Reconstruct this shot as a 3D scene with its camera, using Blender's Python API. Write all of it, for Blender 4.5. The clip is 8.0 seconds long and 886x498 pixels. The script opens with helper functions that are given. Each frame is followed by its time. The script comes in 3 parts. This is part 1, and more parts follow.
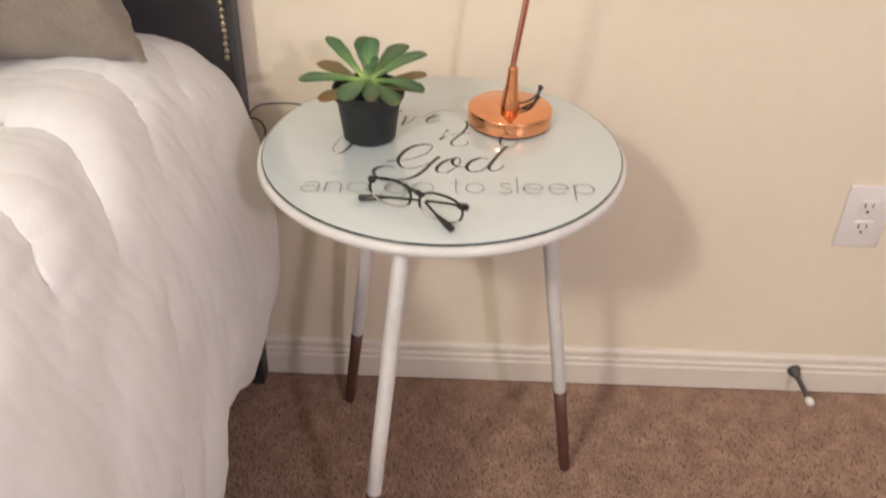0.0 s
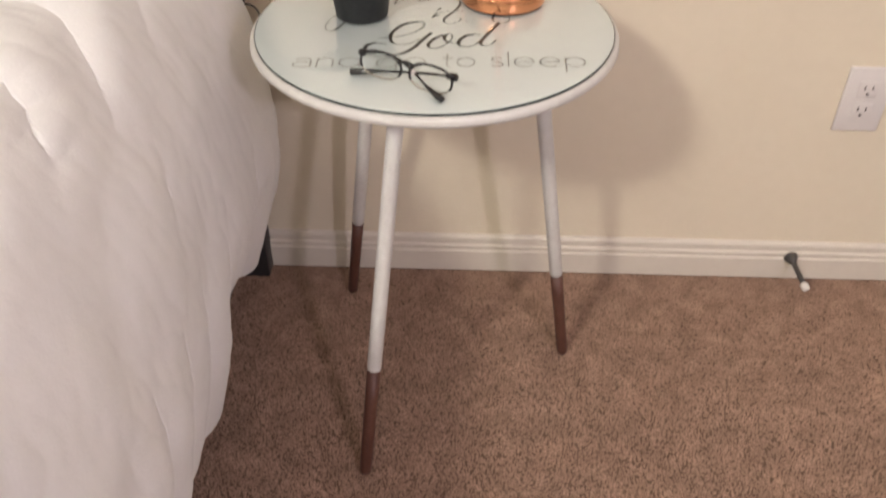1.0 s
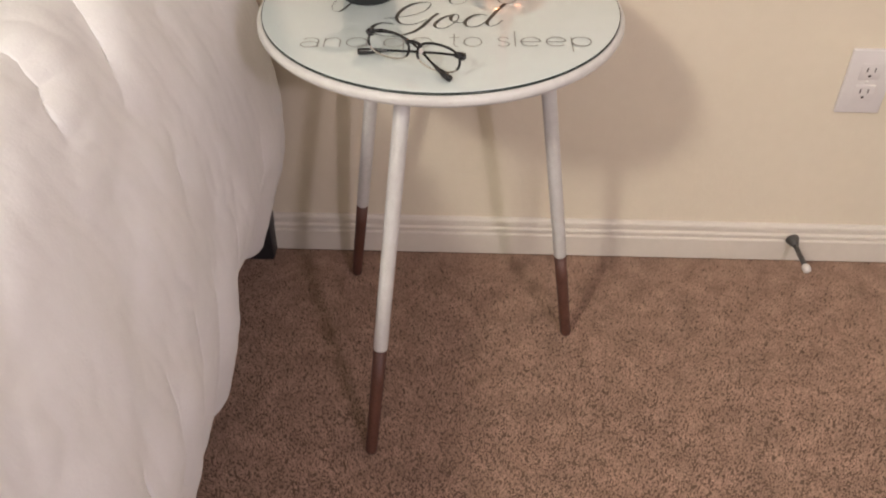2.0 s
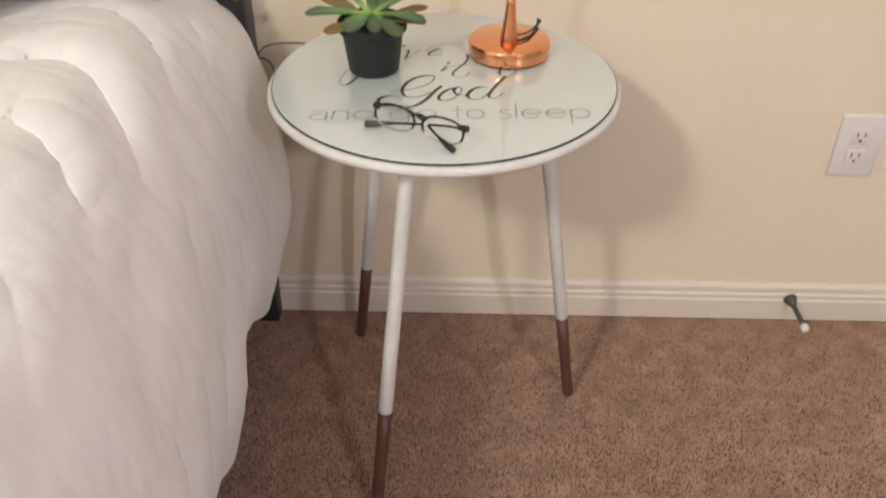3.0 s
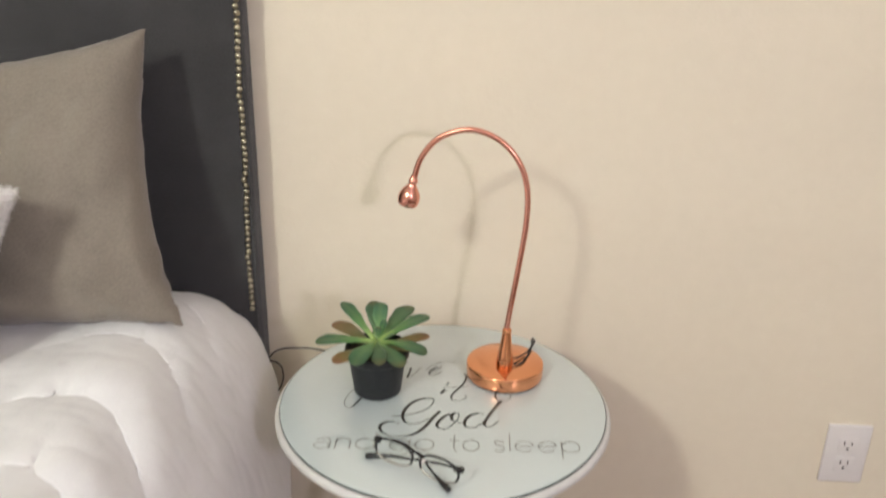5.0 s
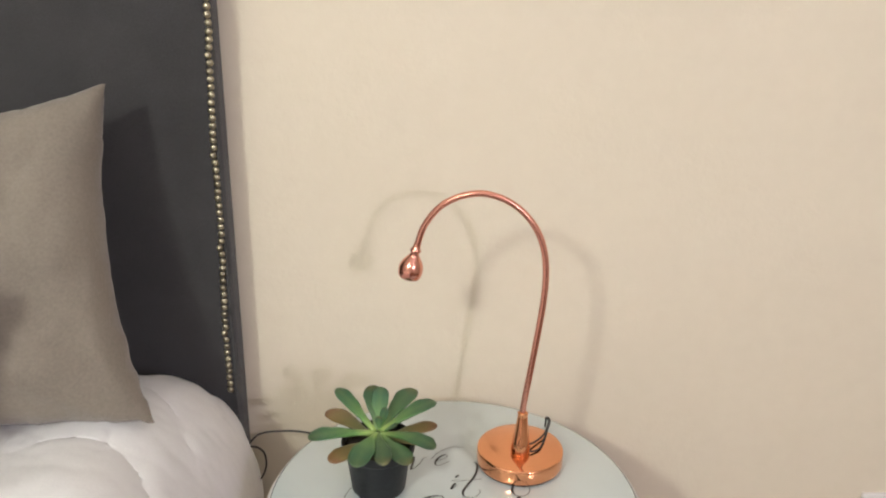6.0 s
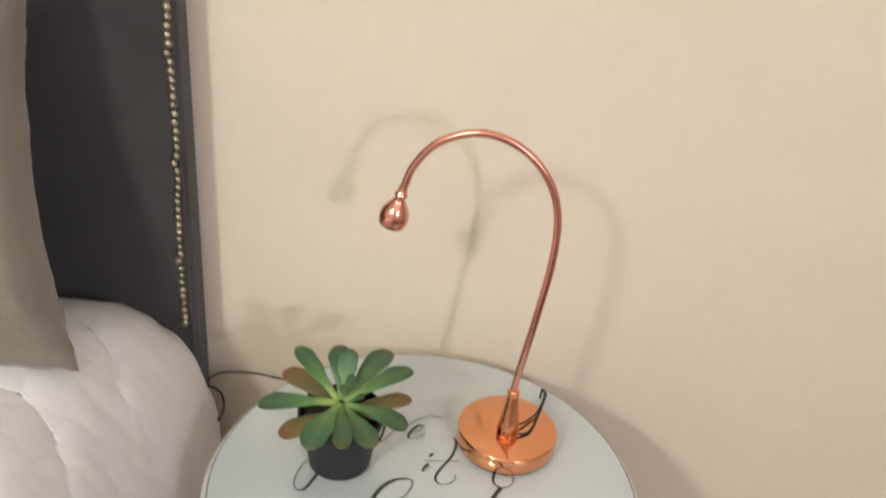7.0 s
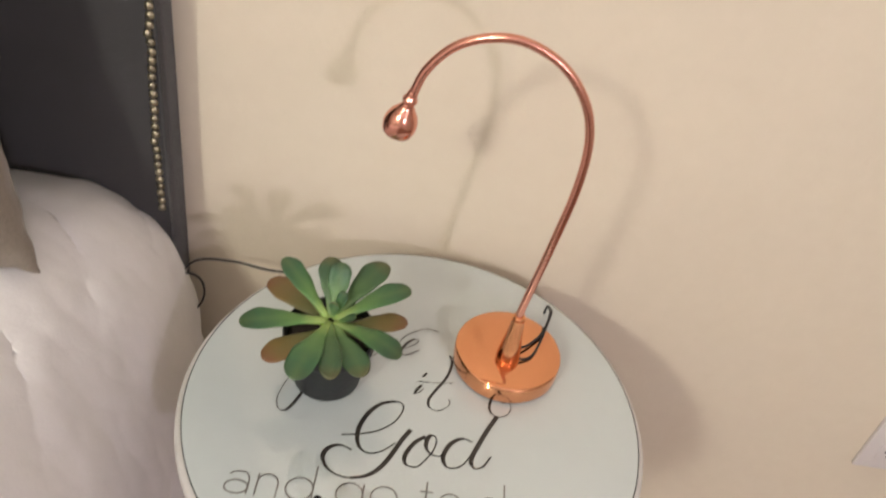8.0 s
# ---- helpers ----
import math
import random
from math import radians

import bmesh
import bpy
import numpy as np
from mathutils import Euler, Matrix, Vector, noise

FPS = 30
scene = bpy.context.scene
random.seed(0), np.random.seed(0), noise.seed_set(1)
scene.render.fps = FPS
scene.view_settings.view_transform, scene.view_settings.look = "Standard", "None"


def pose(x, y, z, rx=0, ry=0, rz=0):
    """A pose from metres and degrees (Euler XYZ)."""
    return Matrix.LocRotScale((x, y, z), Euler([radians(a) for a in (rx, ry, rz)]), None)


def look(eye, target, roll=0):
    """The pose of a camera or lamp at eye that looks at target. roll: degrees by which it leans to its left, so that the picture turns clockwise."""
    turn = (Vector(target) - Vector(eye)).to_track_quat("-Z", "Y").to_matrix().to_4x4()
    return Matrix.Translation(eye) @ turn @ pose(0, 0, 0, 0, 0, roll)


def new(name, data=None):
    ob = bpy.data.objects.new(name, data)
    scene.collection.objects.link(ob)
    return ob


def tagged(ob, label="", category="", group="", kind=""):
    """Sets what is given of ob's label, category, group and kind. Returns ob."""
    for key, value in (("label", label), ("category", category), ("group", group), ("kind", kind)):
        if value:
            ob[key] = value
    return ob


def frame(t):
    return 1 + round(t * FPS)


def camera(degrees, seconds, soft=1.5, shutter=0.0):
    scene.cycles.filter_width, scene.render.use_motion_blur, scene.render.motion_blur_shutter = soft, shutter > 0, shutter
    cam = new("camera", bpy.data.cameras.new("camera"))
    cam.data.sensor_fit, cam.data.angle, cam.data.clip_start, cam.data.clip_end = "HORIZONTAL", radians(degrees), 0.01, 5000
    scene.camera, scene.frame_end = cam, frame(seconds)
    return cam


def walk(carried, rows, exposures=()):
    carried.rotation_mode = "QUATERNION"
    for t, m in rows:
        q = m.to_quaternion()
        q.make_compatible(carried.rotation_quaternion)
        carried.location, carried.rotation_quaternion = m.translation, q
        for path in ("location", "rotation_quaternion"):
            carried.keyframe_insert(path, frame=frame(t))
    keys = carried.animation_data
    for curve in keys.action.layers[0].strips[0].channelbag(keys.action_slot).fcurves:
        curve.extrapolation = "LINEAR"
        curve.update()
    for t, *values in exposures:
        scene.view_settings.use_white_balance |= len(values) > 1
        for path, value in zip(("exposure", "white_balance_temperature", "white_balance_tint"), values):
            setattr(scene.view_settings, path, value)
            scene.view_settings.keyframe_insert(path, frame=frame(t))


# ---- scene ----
cam = camera(55.0, 8.0, soft=2.0, shutter=0.5)
EXPOSURES = [(0, 0.17, 6450, 14), (2.5, 0.07, 6450, 13), (3.5, 0.12, 6300, 9), (4.5, 0.05, 6000, 8), (6.5, 0.02, 6050, 9), (8, -0.04, 6330, 13)]
PATH = [
    (0, (0.014, -1.221, 1.112), (-0.013, 0.436, -0.007), 1.4),
    (0.5, (0.041, -1.264, 1.099), (-0.005, 0.346, -0.087), 1.0),
    (1, (0.039, -1.266, 1.079), (-0.012, 0.279, -0.19), 0.2),
    (1.2, (0.033, -1.269, 1.071), (-0.013, 0.254, -0.224), 0.3),
    (2.3, (0.027, -1.284, 1.076), (-0.019, 0.253, -0.203), 0.2),
    (2.5, (0.025, -1.287, 1.077), (-0.023, 0.269, -0.179), 0.2),
    (3, (0.023, -1.292, 1.101), (-0.024, 0.316, -0.087), -0.0),
    (3.5, (0.029, -1.303, 1.127), (-0.029, 0.37, 0.034), -0.2),
    (4, (0.039, -1.31, 1.172), (-0.045, 0.44, 0.209), -0.6),
    (4.5, (0.05, -1.316, 1.22), (-0.059, 0.504, 0.396), -0.0),
    (5, (0.029, -1.275, 1.263), (-0.042, 0.574, 0.504), 1.2),
    (5.2, (0.0, -1.228, 1.274), (-0.027, 0.628, 0.529), 1.7),
    (6.3, (-0.034, -1.080, 1.278), (-0.004, 0.786, 0.568), 1.2),
    (6.5, (-0.03, -1.034, 1.283), (0.005, 0.821, 0.544), 2.0),
    (7, (-0.006, -0.929, 1.271), (-0.015, 0.815, 0.309), 5.4),
    (7.5, (-0.016, -0.845, 1.279), (0.055, 0.785, 0.153), 9.6),
    (8, (-0.033, -0.797, 1.288), (0.034, 0.704, 0.002), 10.8),
]
walk(cam, [(t, look(eye, target, roll)) for t, eye, target, roll in PATH], EXPOSURES)

# ---------------------------------------------------------------- world and light
world = bpy.data.worlds.new("world")
scene.world = world
world.use_nodes = True
world.node_tree.nodes["Background"].inputs[0].default_value = (0.9, 0.85, 0.8, 1)
world.node_tree.nodes["Background"].inputs[1].default_value = 0.02
scene.view_settings.exposure = 0.0


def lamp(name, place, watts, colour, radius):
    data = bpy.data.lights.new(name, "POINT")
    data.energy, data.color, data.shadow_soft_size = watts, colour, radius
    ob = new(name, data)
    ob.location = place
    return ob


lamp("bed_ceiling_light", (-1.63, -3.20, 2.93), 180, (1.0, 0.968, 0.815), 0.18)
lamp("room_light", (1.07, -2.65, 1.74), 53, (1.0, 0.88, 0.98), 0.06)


# ---------------------------------------------------------------- materials
def material(name, colour, rough=0.6, metal=0.0, second=None, scale=8.0, fine=150.0, bump=0.0, bump_scale=200.0,
             vary=0.0, coat=0.0, sheen=0.0, spec=0.5):
    """A principled surface with a broad and a fine mottle between two colours and a fine relief."""
    m = bpy.data.materials.new(name)
    m.use_nodes = True
    nt = m.node_tree
    p = nt.nodes["Principled BSDF"]
    p.inputs["Roughness"].default_value, p.inputs["Metallic"].default_value = rough, metal
    p.inputs["Coat Weight"].default_value, p.inputs["Coat Roughness"].default_value = coat, 0.05
    p.inputs["Sheen Weight"].default_value = sheen
    p.inputs["Specular IOR Level"].default_value = spec
    p.inputs["Base Color"].default_value = (*colour, 1)
    co = nt.nodes.new("ShaderNodeTexCoord")
    if second:
        n1, n2 = nt.nodes.new("ShaderNodeTexNoise"), nt.nodes.new("ShaderNodeTexNoise")
        n1.inputs["Scale"].default_value, n2.inputs["Scale"].default_value = scale, fine
        n1.inputs["Detail"].default_value = n2.inputs["Detail"].default_value = 4
        add = nt.nodes.new("ShaderNodeMath")
        add.operation = "MULTIPLY_ADD"
        add.inputs[1].default_value = 0.5
        half = nt.nodes.new("ShaderNodeMath")
        half.operation, half.inputs[1].default_value = "MULTIPLY", 0.5
        ramp = nt.nodes.new("ShaderNodeMapRange")
        ramp.inputs["From Min"].default_value, ramp.inputs["From Max"].default_value = 0.35, 0.65
        mix = nt.nodes.new("ShaderNodeMix")
        mix.data_type = "RGBA"
        mix.inputs["A"].default_value, mix.inputs["B"].default_value = (*colour, 1), (*second, 1)
        nt.links.new(co.outputs["Object"], n1.inputs["Vector"])
        nt.links.new(co.outputs["Object"], n2.inputs["Vector"])
        nt.links.new(n2.outputs["Fac"], half.inputs[0])
        nt.links.new(n1.outputs["Fac"], add.inputs[0])
        nt.links.new(half.outputs[0], add.inputs[2])
        nt.links.new(add.outputs[0], ramp.inputs["Value"])
        nt.links.new(ramp.outputs["Result"], mix.inputs["Factor"])
        last = mix.outputs["Result"]
        if vary:
            info, hue = nt.nodes.new("ShaderNodeObjectInfo"), nt.nodes.new("ShaderNodeHueSaturation")
            rng = nt.nodes.new("ShaderNodeMapRange")
            rng.inputs["To Min"].default_value, rng.inputs["To Max"].default_value = 1 - vary, 1 + vary
            nt.links.new(info.outputs["Random"], rng.inputs["Value"])
            nt.links.new(rng.outputs["Result"], hue.inputs["Value"])
            nt.links.new(last, hue.inputs["Color"])
            last = hue.outputs["Color"]
        nt.links.new(last, p.inputs["Base Color"])
    if bump:
        nb, bp = nt.nodes.new("ShaderNodeTexNoise"), nt.nodes.new("ShaderNodeBump")
        nb.inputs["Scale"].default_value, nb.inputs["Detail"].default_value = bump_scale, 3
        bp.inputs["Strength"].default_value, bp.inputs["Distance"].default_value = bump, 0.002
        nt.links.new(co.outputs["Object"], nb.inputs["Vector"])
        nt.links.new(nb.outputs["Fac"], bp.inputs["Height"])
        nt.links.new(bp.outputs["Normal"], p.inputs["Normal"])
    return m


def weave(m, threads, strength):
    """Adds a fine crossed thread relief to a cloth."""
    nt = m.node_tree
    p = nt.nodes["Principled BSDF"]
    co = nt.nodes.new("ShaderNodeTexCoord")
    waves = []
    for axis in ("X", "Z"):
        w = nt.nodes.new("ShaderNodeTexWave")
        w.bands_direction = axis
        w.inputs["Scale"].default_value, w.inputs["Distortion"].default_value = threads, 1.5
        w.inputs["Detail"].default_value = 2
        nt.links.new(co.outputs["Object"], w.inputs["Vector"])
        waves.append(w)
    mul, bp = nt.nodes.new("ShaderNodeMath"), nt.nodes.new("ShaderNodeBump")
    mul.operation = "ADD"
    bp.inputs["Strength"].default_value, bp.inputs["Distance"].default_value = strength, 0.001
    nt.links.new(waves[0].outputs["Fac"], mul.inputs[0])
    nt.links.new(waves[1].outputs["Fac"], mul.inputs[1])
    nt.links.new(mul.outputs[0], bp.inputs["Height"])
    nt.links.new(bp.outputs["Normal"], p.inputs["Normal"])
    return m


def tufts(m, dark, light):
    """Gives every tuft of the pile its own tone between two, with a faint broad mottle."""
    nt = m.node_tree
    geo, ns, mul = nt.nodes.new("ShaderNodeNewGeometry"), nt.nodes.new("ShaderNodeTexNoise"), nt.nodes.new("ShaderNodeMath")
    ns.inputs["Scale"].default_value, ns.inputs["Detail"].default_value = 24, 6
    mul.operation, mul.inputs[1].default_value = "MULTIPLY_ADD", 0.50
    off = nt.nodes.new("ShaderNodeMath")
    off.operation, off.inputs[1].default_value = "MULTIPLY_ADD", 1.25
    off.inputs[2].default_value = -0.375
    mix = nt.nodes.new("ShaderNodeMix")
    mix.data_type = "RGBA"
    mix.inputs["A"].default_value, mix.inputs["B"].default_value = (*dark, 1), (*light, 1)
    nt.links.new(geo.outputs["Position"], ns.inputs["Vector"])
    nt.links.new(ns.outputs["Fac"], off.inputs[0])
    nt.links.new(geo.outputs["Random Per Island"], mul.inputs[0])
    nt.links.new(off.outputs[0], mul.inputs[2])
    nt.links.new(mul.outputs[0], mix.inputs["Factor"])
    nt.links.new(mix.outputs["Result"], nt.nodes["Principled BSDF"].inputs["Base Color"])
    return m


def leaf_material(name, root, middle, tip, edge):
    """A fleshy leaf whose colour runs from its root to its tip."""
    m = bpy.data.materials.new(name)
    m.use_nodes = True
    nt = m.node_tree
    p = nt.nodes["Principled BSDF"]
    p.inputs["Roughness"].default_value = 0.42
    p.inputs["Subsurface Weight"].default_value = 0.12
    p.inputs["Subsurface Radius"].default_value = (0.004, 0.006, 0.002)
    co, sep = nt.nodes.new("ShaderNodeTexCoord"), nt.nodes.new("ShaderNodeSeparateXYZ")
    ns, add = nt.nodes.new("ShaderNodeTexNoise"), nt.nodes.new("ShaderNodeMath")
    ns.inputs["Scale"].default_value = 5
    add.operation, add.inputs[1].default_value = "MULTIPLY_ADD", 0.25
    sub = nt.nodes.new("ShaderNodeMath")
    sub.operation, sub.inputs[1].default_value = "SUBTRACT", 0.12
    ramp = nt.nodes.new("ShaderNodeValToRGB")
    e = ramp.color_ramp.elements
    e[0].position, e[0].color = 0.08, (*root, 1)
    e[1].position, e[1].color = 0.98, (*edge, 1)
    for pos, c in ((0.38, middle), (0.8, tip)):
        k = e.new(pos)
        k.color = (*c, 1)
    nt.links.new(co.outputs["Object"], sep.inputs[0])
    nt.links.new(co.outputs["Object"], ns.inputs["Vector"])
    nt.links.new(ns.outputs["Fac"], add.inputs[0])
    nt.links.new(sep.outputs["X"], add.inputs[2])
    nt.links.new(add.outputs[0], sub.inputs[0])
    nt.links.new(sub.outputs[0], ramp.inputs["Fac"])
    # a paler line along the middle, and every leaf a little lighter or darker
    info, tone, hue = nt.nodes.new("ShaderNodeObjectInfo"), nt.nodes.new("ShaderNodeMapRange"), nt.nodes.new("ShaderNodeHueSaturation")
    tone.inputs["To Min"].default_value, tone.inputs["To Max"].default_value = 0.82, 1.14
    rib, side, pale = nt.nodes.new("ShaderNodeMapRange"), nt.nodes.new("ShaderNodeMath"), nt.nodes.new("ShaderNodeMix")
    side.operation = "ABSOLUTE"
    rib.inputs["From Min"].default_value, rib.inputs["From Max"].default_value = 0.08, 0.0
    rib.inputs["To Min"].default_value, rib.inputs["To Max"].default_value = 0.0, 0.09
    pale.data_type = "RGBA"
    pale.inputs["B"].default_value = (*root, 1)
    nt.links.new(sep.outputs["Y"], side.inputs[0])
    nt.links.new(side.outputs[0], rib.inputs["Value"])
    nt.links.new(rib.outputs["Result"], pale.inputs["Factor"])
    nt.links.new(ramp.outputs["Color"], pale.inputs["A"])
    nt.links.new(info.outputs["Random"], tone.inputs["Value"])
    nt.links.new(tone.outputs["Result"], hue.inputs["Value"])
    nt.links.new(pale.outputs["Result"], hue.inputs["Color"])
    nt.links.new(hue.outputs["Color"], p.inputs["Base Color"])
    return m


WALL = material("wall_paint", (0.80, 0.715, 0.565), 0.75, second=(0.83, 0.745, 0.595), scale=3, fine=40, bump=0.25, bump_scale=110)
# darker than WALL on purpose: this tone sets how much light bounces back
UNSEEN_WALL = material("unseen_wall_bounce_tone", (0.47, 0.455, 0.425), 0.8, second=(0.50, 0.485, 0.455), scale=3, fine=40, bump=0.25, bump_scale=110)
CEILING = material("ceiling_paint", (0.86, 0.865, 0.855), 0.9, second=(0.83, 0.835, 0.825), scale=4, fine=60, bump=0.4, bump_scale=60)
TRIM = material("trim_paint", (0.77, 0.71, 0.625), 0.5, second=(0.73, 0.67, 0.585), scale=9, fine=60, bump=0.08, bump_scale=60)
CARPET = material("carpet", (0.17, 0.113, 0.084), 0.95, second=(0.25, 0.167, 0.123), scale=14, fine=420, bump=0.9, bump_scale=520, spec=0.1)
PILE = tufts(material("carpet_pile", (0.3, 0.2, 0.16), 0.95, spec=0.1), (0.325, 0.214, 0.159), (0.71, 0.477, 0.357))
TABLE_WHITE = material("table_white_paint", (0.71, 0.70, 0.68), 0.38, second=(0.63, 0.615, 0.59), scale=14, fine=90, bump=0.12, bump_scale=45)
GLASS_WHITE = material("white_backed_glass", (0.605, 0.675, 0.675), 0.05, second=(0.62, 0.69, 0.69), scale=6, fine=50, coat=1.0)
GLASS_WHITE.node_tree.nodes["Principled BSDF"].inputs["Coat IOR"].default_value = 1.65
GLASS_EDGE = material("glass_edge", (0.02, 0.032, 0.028), 0.25, second=(0.035, 0.05, 0.043), scale=40, fine=200)
INK = material("black_lettering", (0.03, 0.028, 0.026), 0.35, second=(0.045, 0.04, 0.036), scale=40, fine=300)
INK_GREY = material("grey_lettering", (0.16, 0.15, 0.14), 0.35, second=(0.2, 0.19, 0.18), scale=40, fine=300)
WALNUT = material("brown_dipped_leg", (0.088, 0.036, 0.026), 0.5, second=(0.13, 0.055, 0.038), scale=30, fine=240, bump=0.2, bump_scale=120)
COPPER = material("polished_copper", (0.85, 0.36, 0.17), 0.13, 1.0, second=(0.88, 0.40, 0.20), scale=20, fine=300)
COPPER_TOP = material("brushed_copper", (0.86, 0.40, 0.21), 0.055, 1.0, second=(0.83, 0.37, 0.19), scale=12, fine=500)
COPPER_PINK = material("rose_copper", (0.80, 0.36, 0.27), 0.17, 1.0, second=(0.84, 0.40, 0.30), scale=25, fine=300)
RUBBER = material("black_rubber", (0.012, 0.012, 0.013), 0.55, second=(0.02, 0.02, 0.022), scale=40, fine=300)
POT = material("black_plastic_pot", (0.009, 0.010, 0.012), 0.55, second=(0.016, 0.018, 0.020), scale=25, fine=200, bump=0.15, bump_scale=150)
SOIL = material("potting_soil", (0.018, 0.013, 0.01), 0.95, second=(0.045, 0.032, 0.024), scale=120, fine=400, bump=0.9, bump_scale=260)
HEADBOARD = weave(material("charcoal_upholstery", (0.032, 0.031, 0.032), 0.88, second=(0.060, 0.057, 0.058), scale=9, fine=420, sheen=0.2), 420, 0.5)
DARK_WOOD = material("dark_bed_wood", (0.022, 0.02, 0.022), 0.5, second=(0.035, 0.032, 0.034), scale=12, fine=90, bump=0.1)
BRASS = material("aged_brass", (0.50, 0.455, 0.34), 0.34, 1.0, second=(0.32, 0.285, 0.20), scale=60, fine=500, vary=0.25)
COMFORTER = material("white_comforter_cotton", (0.81, 0.80, 0.80), 0.8, second=(0.785, 0.775, 0.775), scale=6, fine=120, bump=0.18, bump_scale=260, sheen=0.25)
MATTRESS = material("mattress_ticking", (0.7, 0.68, 0.66), 0.85, second=(0.66, 0.64, 0.62), scale=10, fine=100, bump=0.2)
LINEN = weave(material("taupe_linen", (0.215, 0.182, 0.146), 0.88, second=(0.275, 0.235, 0.19), scale=11, fine=260, sheen=0.25), 260, 0.25)
PLUSH = material("white_plush", (0.82, 0.79, 0.76), 0.9, second=(0.76, 0.73, 0.70), scale=30, fine=300, bump=0.5, bump_scale=150, sheen=0.4)
PLATE = material("white_outlet_plastic", (0.80, 0.76, 0.74), 0.32, second=(0.78, 0.74, 0.72), scale=15, fine=90)
SLOT = material("outlet_slot", (0.05, 0.035, 0.03), 0.6, second=(0.07, 0.05, 0.04), scale=60, fine=300)
STEEL = material("dull_dark_steel", (0.085, 0.08, 0.08), 0.42, 0.55, second=(0.12, 0.115, 0.11), scale=40, fine=300)
TIP = material("white_rubber_tip", (0.78, 0.74, 0.70), 0.55, second=(0.74, 0.70, 0.66), scale=60, fine=300)
ACETATE = material("black_acetate", (0.010, 0.010, 0.012), 0.16, second=(0.018, 0.017, 0.018), scale=40, fine=300)
WIRE = material("silver_rim", (0.55, 0.52, 0.48), 0.25, 1.0, second=(0.5, 0.47, 0.43), scale=40, fine=300)
LEAF = leaf_material("green_leaf", (0.33, 0.46, 0.14), (0.115, 0.245, 0.070), (0.043, 0.122, 0.054), (0.055, 0.100, 0.045))
LEAF_DARK = leaf_material("dark_leaf", (0.24, 0.37, 0.12), (0.095, 0.19, 0.070), (0.055, 0.125, 0.055), (0.11, 0.10, 0.04))
LEAF_OLD = leaf_material("ageing_leaf", (0.15, 0.19, 0.07), (0.17, 0.165, 0.060), (0.21, 0.140, 0.048), (0.21, 0.095, 0.045))
LENS = bpy.data.materials.new("lens_glass")
LENS.use_nodes = True
_n = LENS.node_tree
_b = _n.nodes["Principled BSDF"]
_b.inputs["Transmission Weight"].default_value, _b.inputs["Roughness"].default_value, _b.inputs["IOR"].default_value = 1.0, 0.0, 1.05
_b.inputs["Base Color"].default_value = (0.95, 0.97, 0.97, 1)


# ---------------------------------------------------------------- mesh helpers
def thing(name, place, label, category, group="", kind=""):
    ob = new(name)
    ob.empty_display_size = 0.05
    ob.location = place
    return tagged(ob, label, category, group, kind)


def part(name, bm, mat, parent=None, label="", smooth=True):
    """Links a bmesh, given in world places, as one mesh object under a thing or a part."""
    me = bpy.data.meshes.new(name)
    bmesh.ops.recalc_face_normals(bm, faces=bm.faces)
    for f in bm.faces:
        f.smooth = smooth
    bm.to_mesh(me)
    bm.free()
    me.materials.append(mat)
    return hang(name, me, parent, label)


def world_of(ob):
    return world_of(ob.parent) @ ob.matrix_parent_inverse @ ob.matrix_basis if ob.parent else ob.matrix_basis.copy()


def hang(name, me, parent=None, label="", m=None):
    ob = new(name, me)
    if m is not None:
        ob.matrix_basis = m
    if parent is not None:
        ob.parent = parent
        ob.matrix_parent_inverse = world_of(parent).inverted()
    if label:
        tagged(ob, label)
    return ob


def box(x0, x1, y0, y1, z0, z1, bevel=0.0, seg=2, bm=None):
    bm = bm or bmesh.new()
    r = bmesh.ops.create_cube(bm, size=1, matrix=Matrix.Translation(((x0 + x1) / 2, (y0 + y1) / 2, (z0 + z1) / 2)) @ Matrix.Diagonal((x1 - x0, y1 - y0, z1 - z0, 1)))
    if bevel:
        es = list({e for v in r["verts"] for e in v.link_edges})
        bmesh.ops.bevel(bm, geom=es, offset=bevel, segments=seg, profile=0.5, affect="EDGES")
    return bm


def lathe(profile, centre, steps=48, axis=None, bm=None):
    """Turns (radius, height) rows round an axis that rises from centre; open ends are capped."""
    bm = bm or bmesh.new()
    turn = Vector((0, 0, 1)).rotation_difference(Vector(axis)).to_matrix() if axis else Matrix.Identity(3)
    rings = []
    for r, h in profile:
        rings.append([bm.verts.new(Vector(centre) + turn @ Vector((r * math.cos(a), r * math.sin(a), h))) for a in (2 * math.pi * k / steps for k in range(steps))])
    for a, b in zip(rings, rings[1:]):
        for k in range(steps):
            bm.faces.new((a[k], a[(k + 1) % steps], b[(k + 1) % steps], b[k]))
    bm.faces.new(rings[0][::-1])
    bm.faces.new(rings[-1])
    return bm


def spline(points, n):
    """Catmull-Rom through the points, n steps a span."""
    ps = [Vector(p) for p in points]
    ps = [2 * ps[0] - ps[1], *ps, 2 * ps[-1] - ps[-2]]
    out = []
    for a, b, c, d in zip(ps, ps[1:], ps[2:], ps[3:]):
        for k in range(n):
            t = k / n
            out.append(0.5 * ((2 * b) + (c - a) * t + (2 * a - 5 * b + 4 * c - d) * t * t + (3 * b - a - 3 * c + d) * t ** 3))
    out.append(ps[-2])
    return out


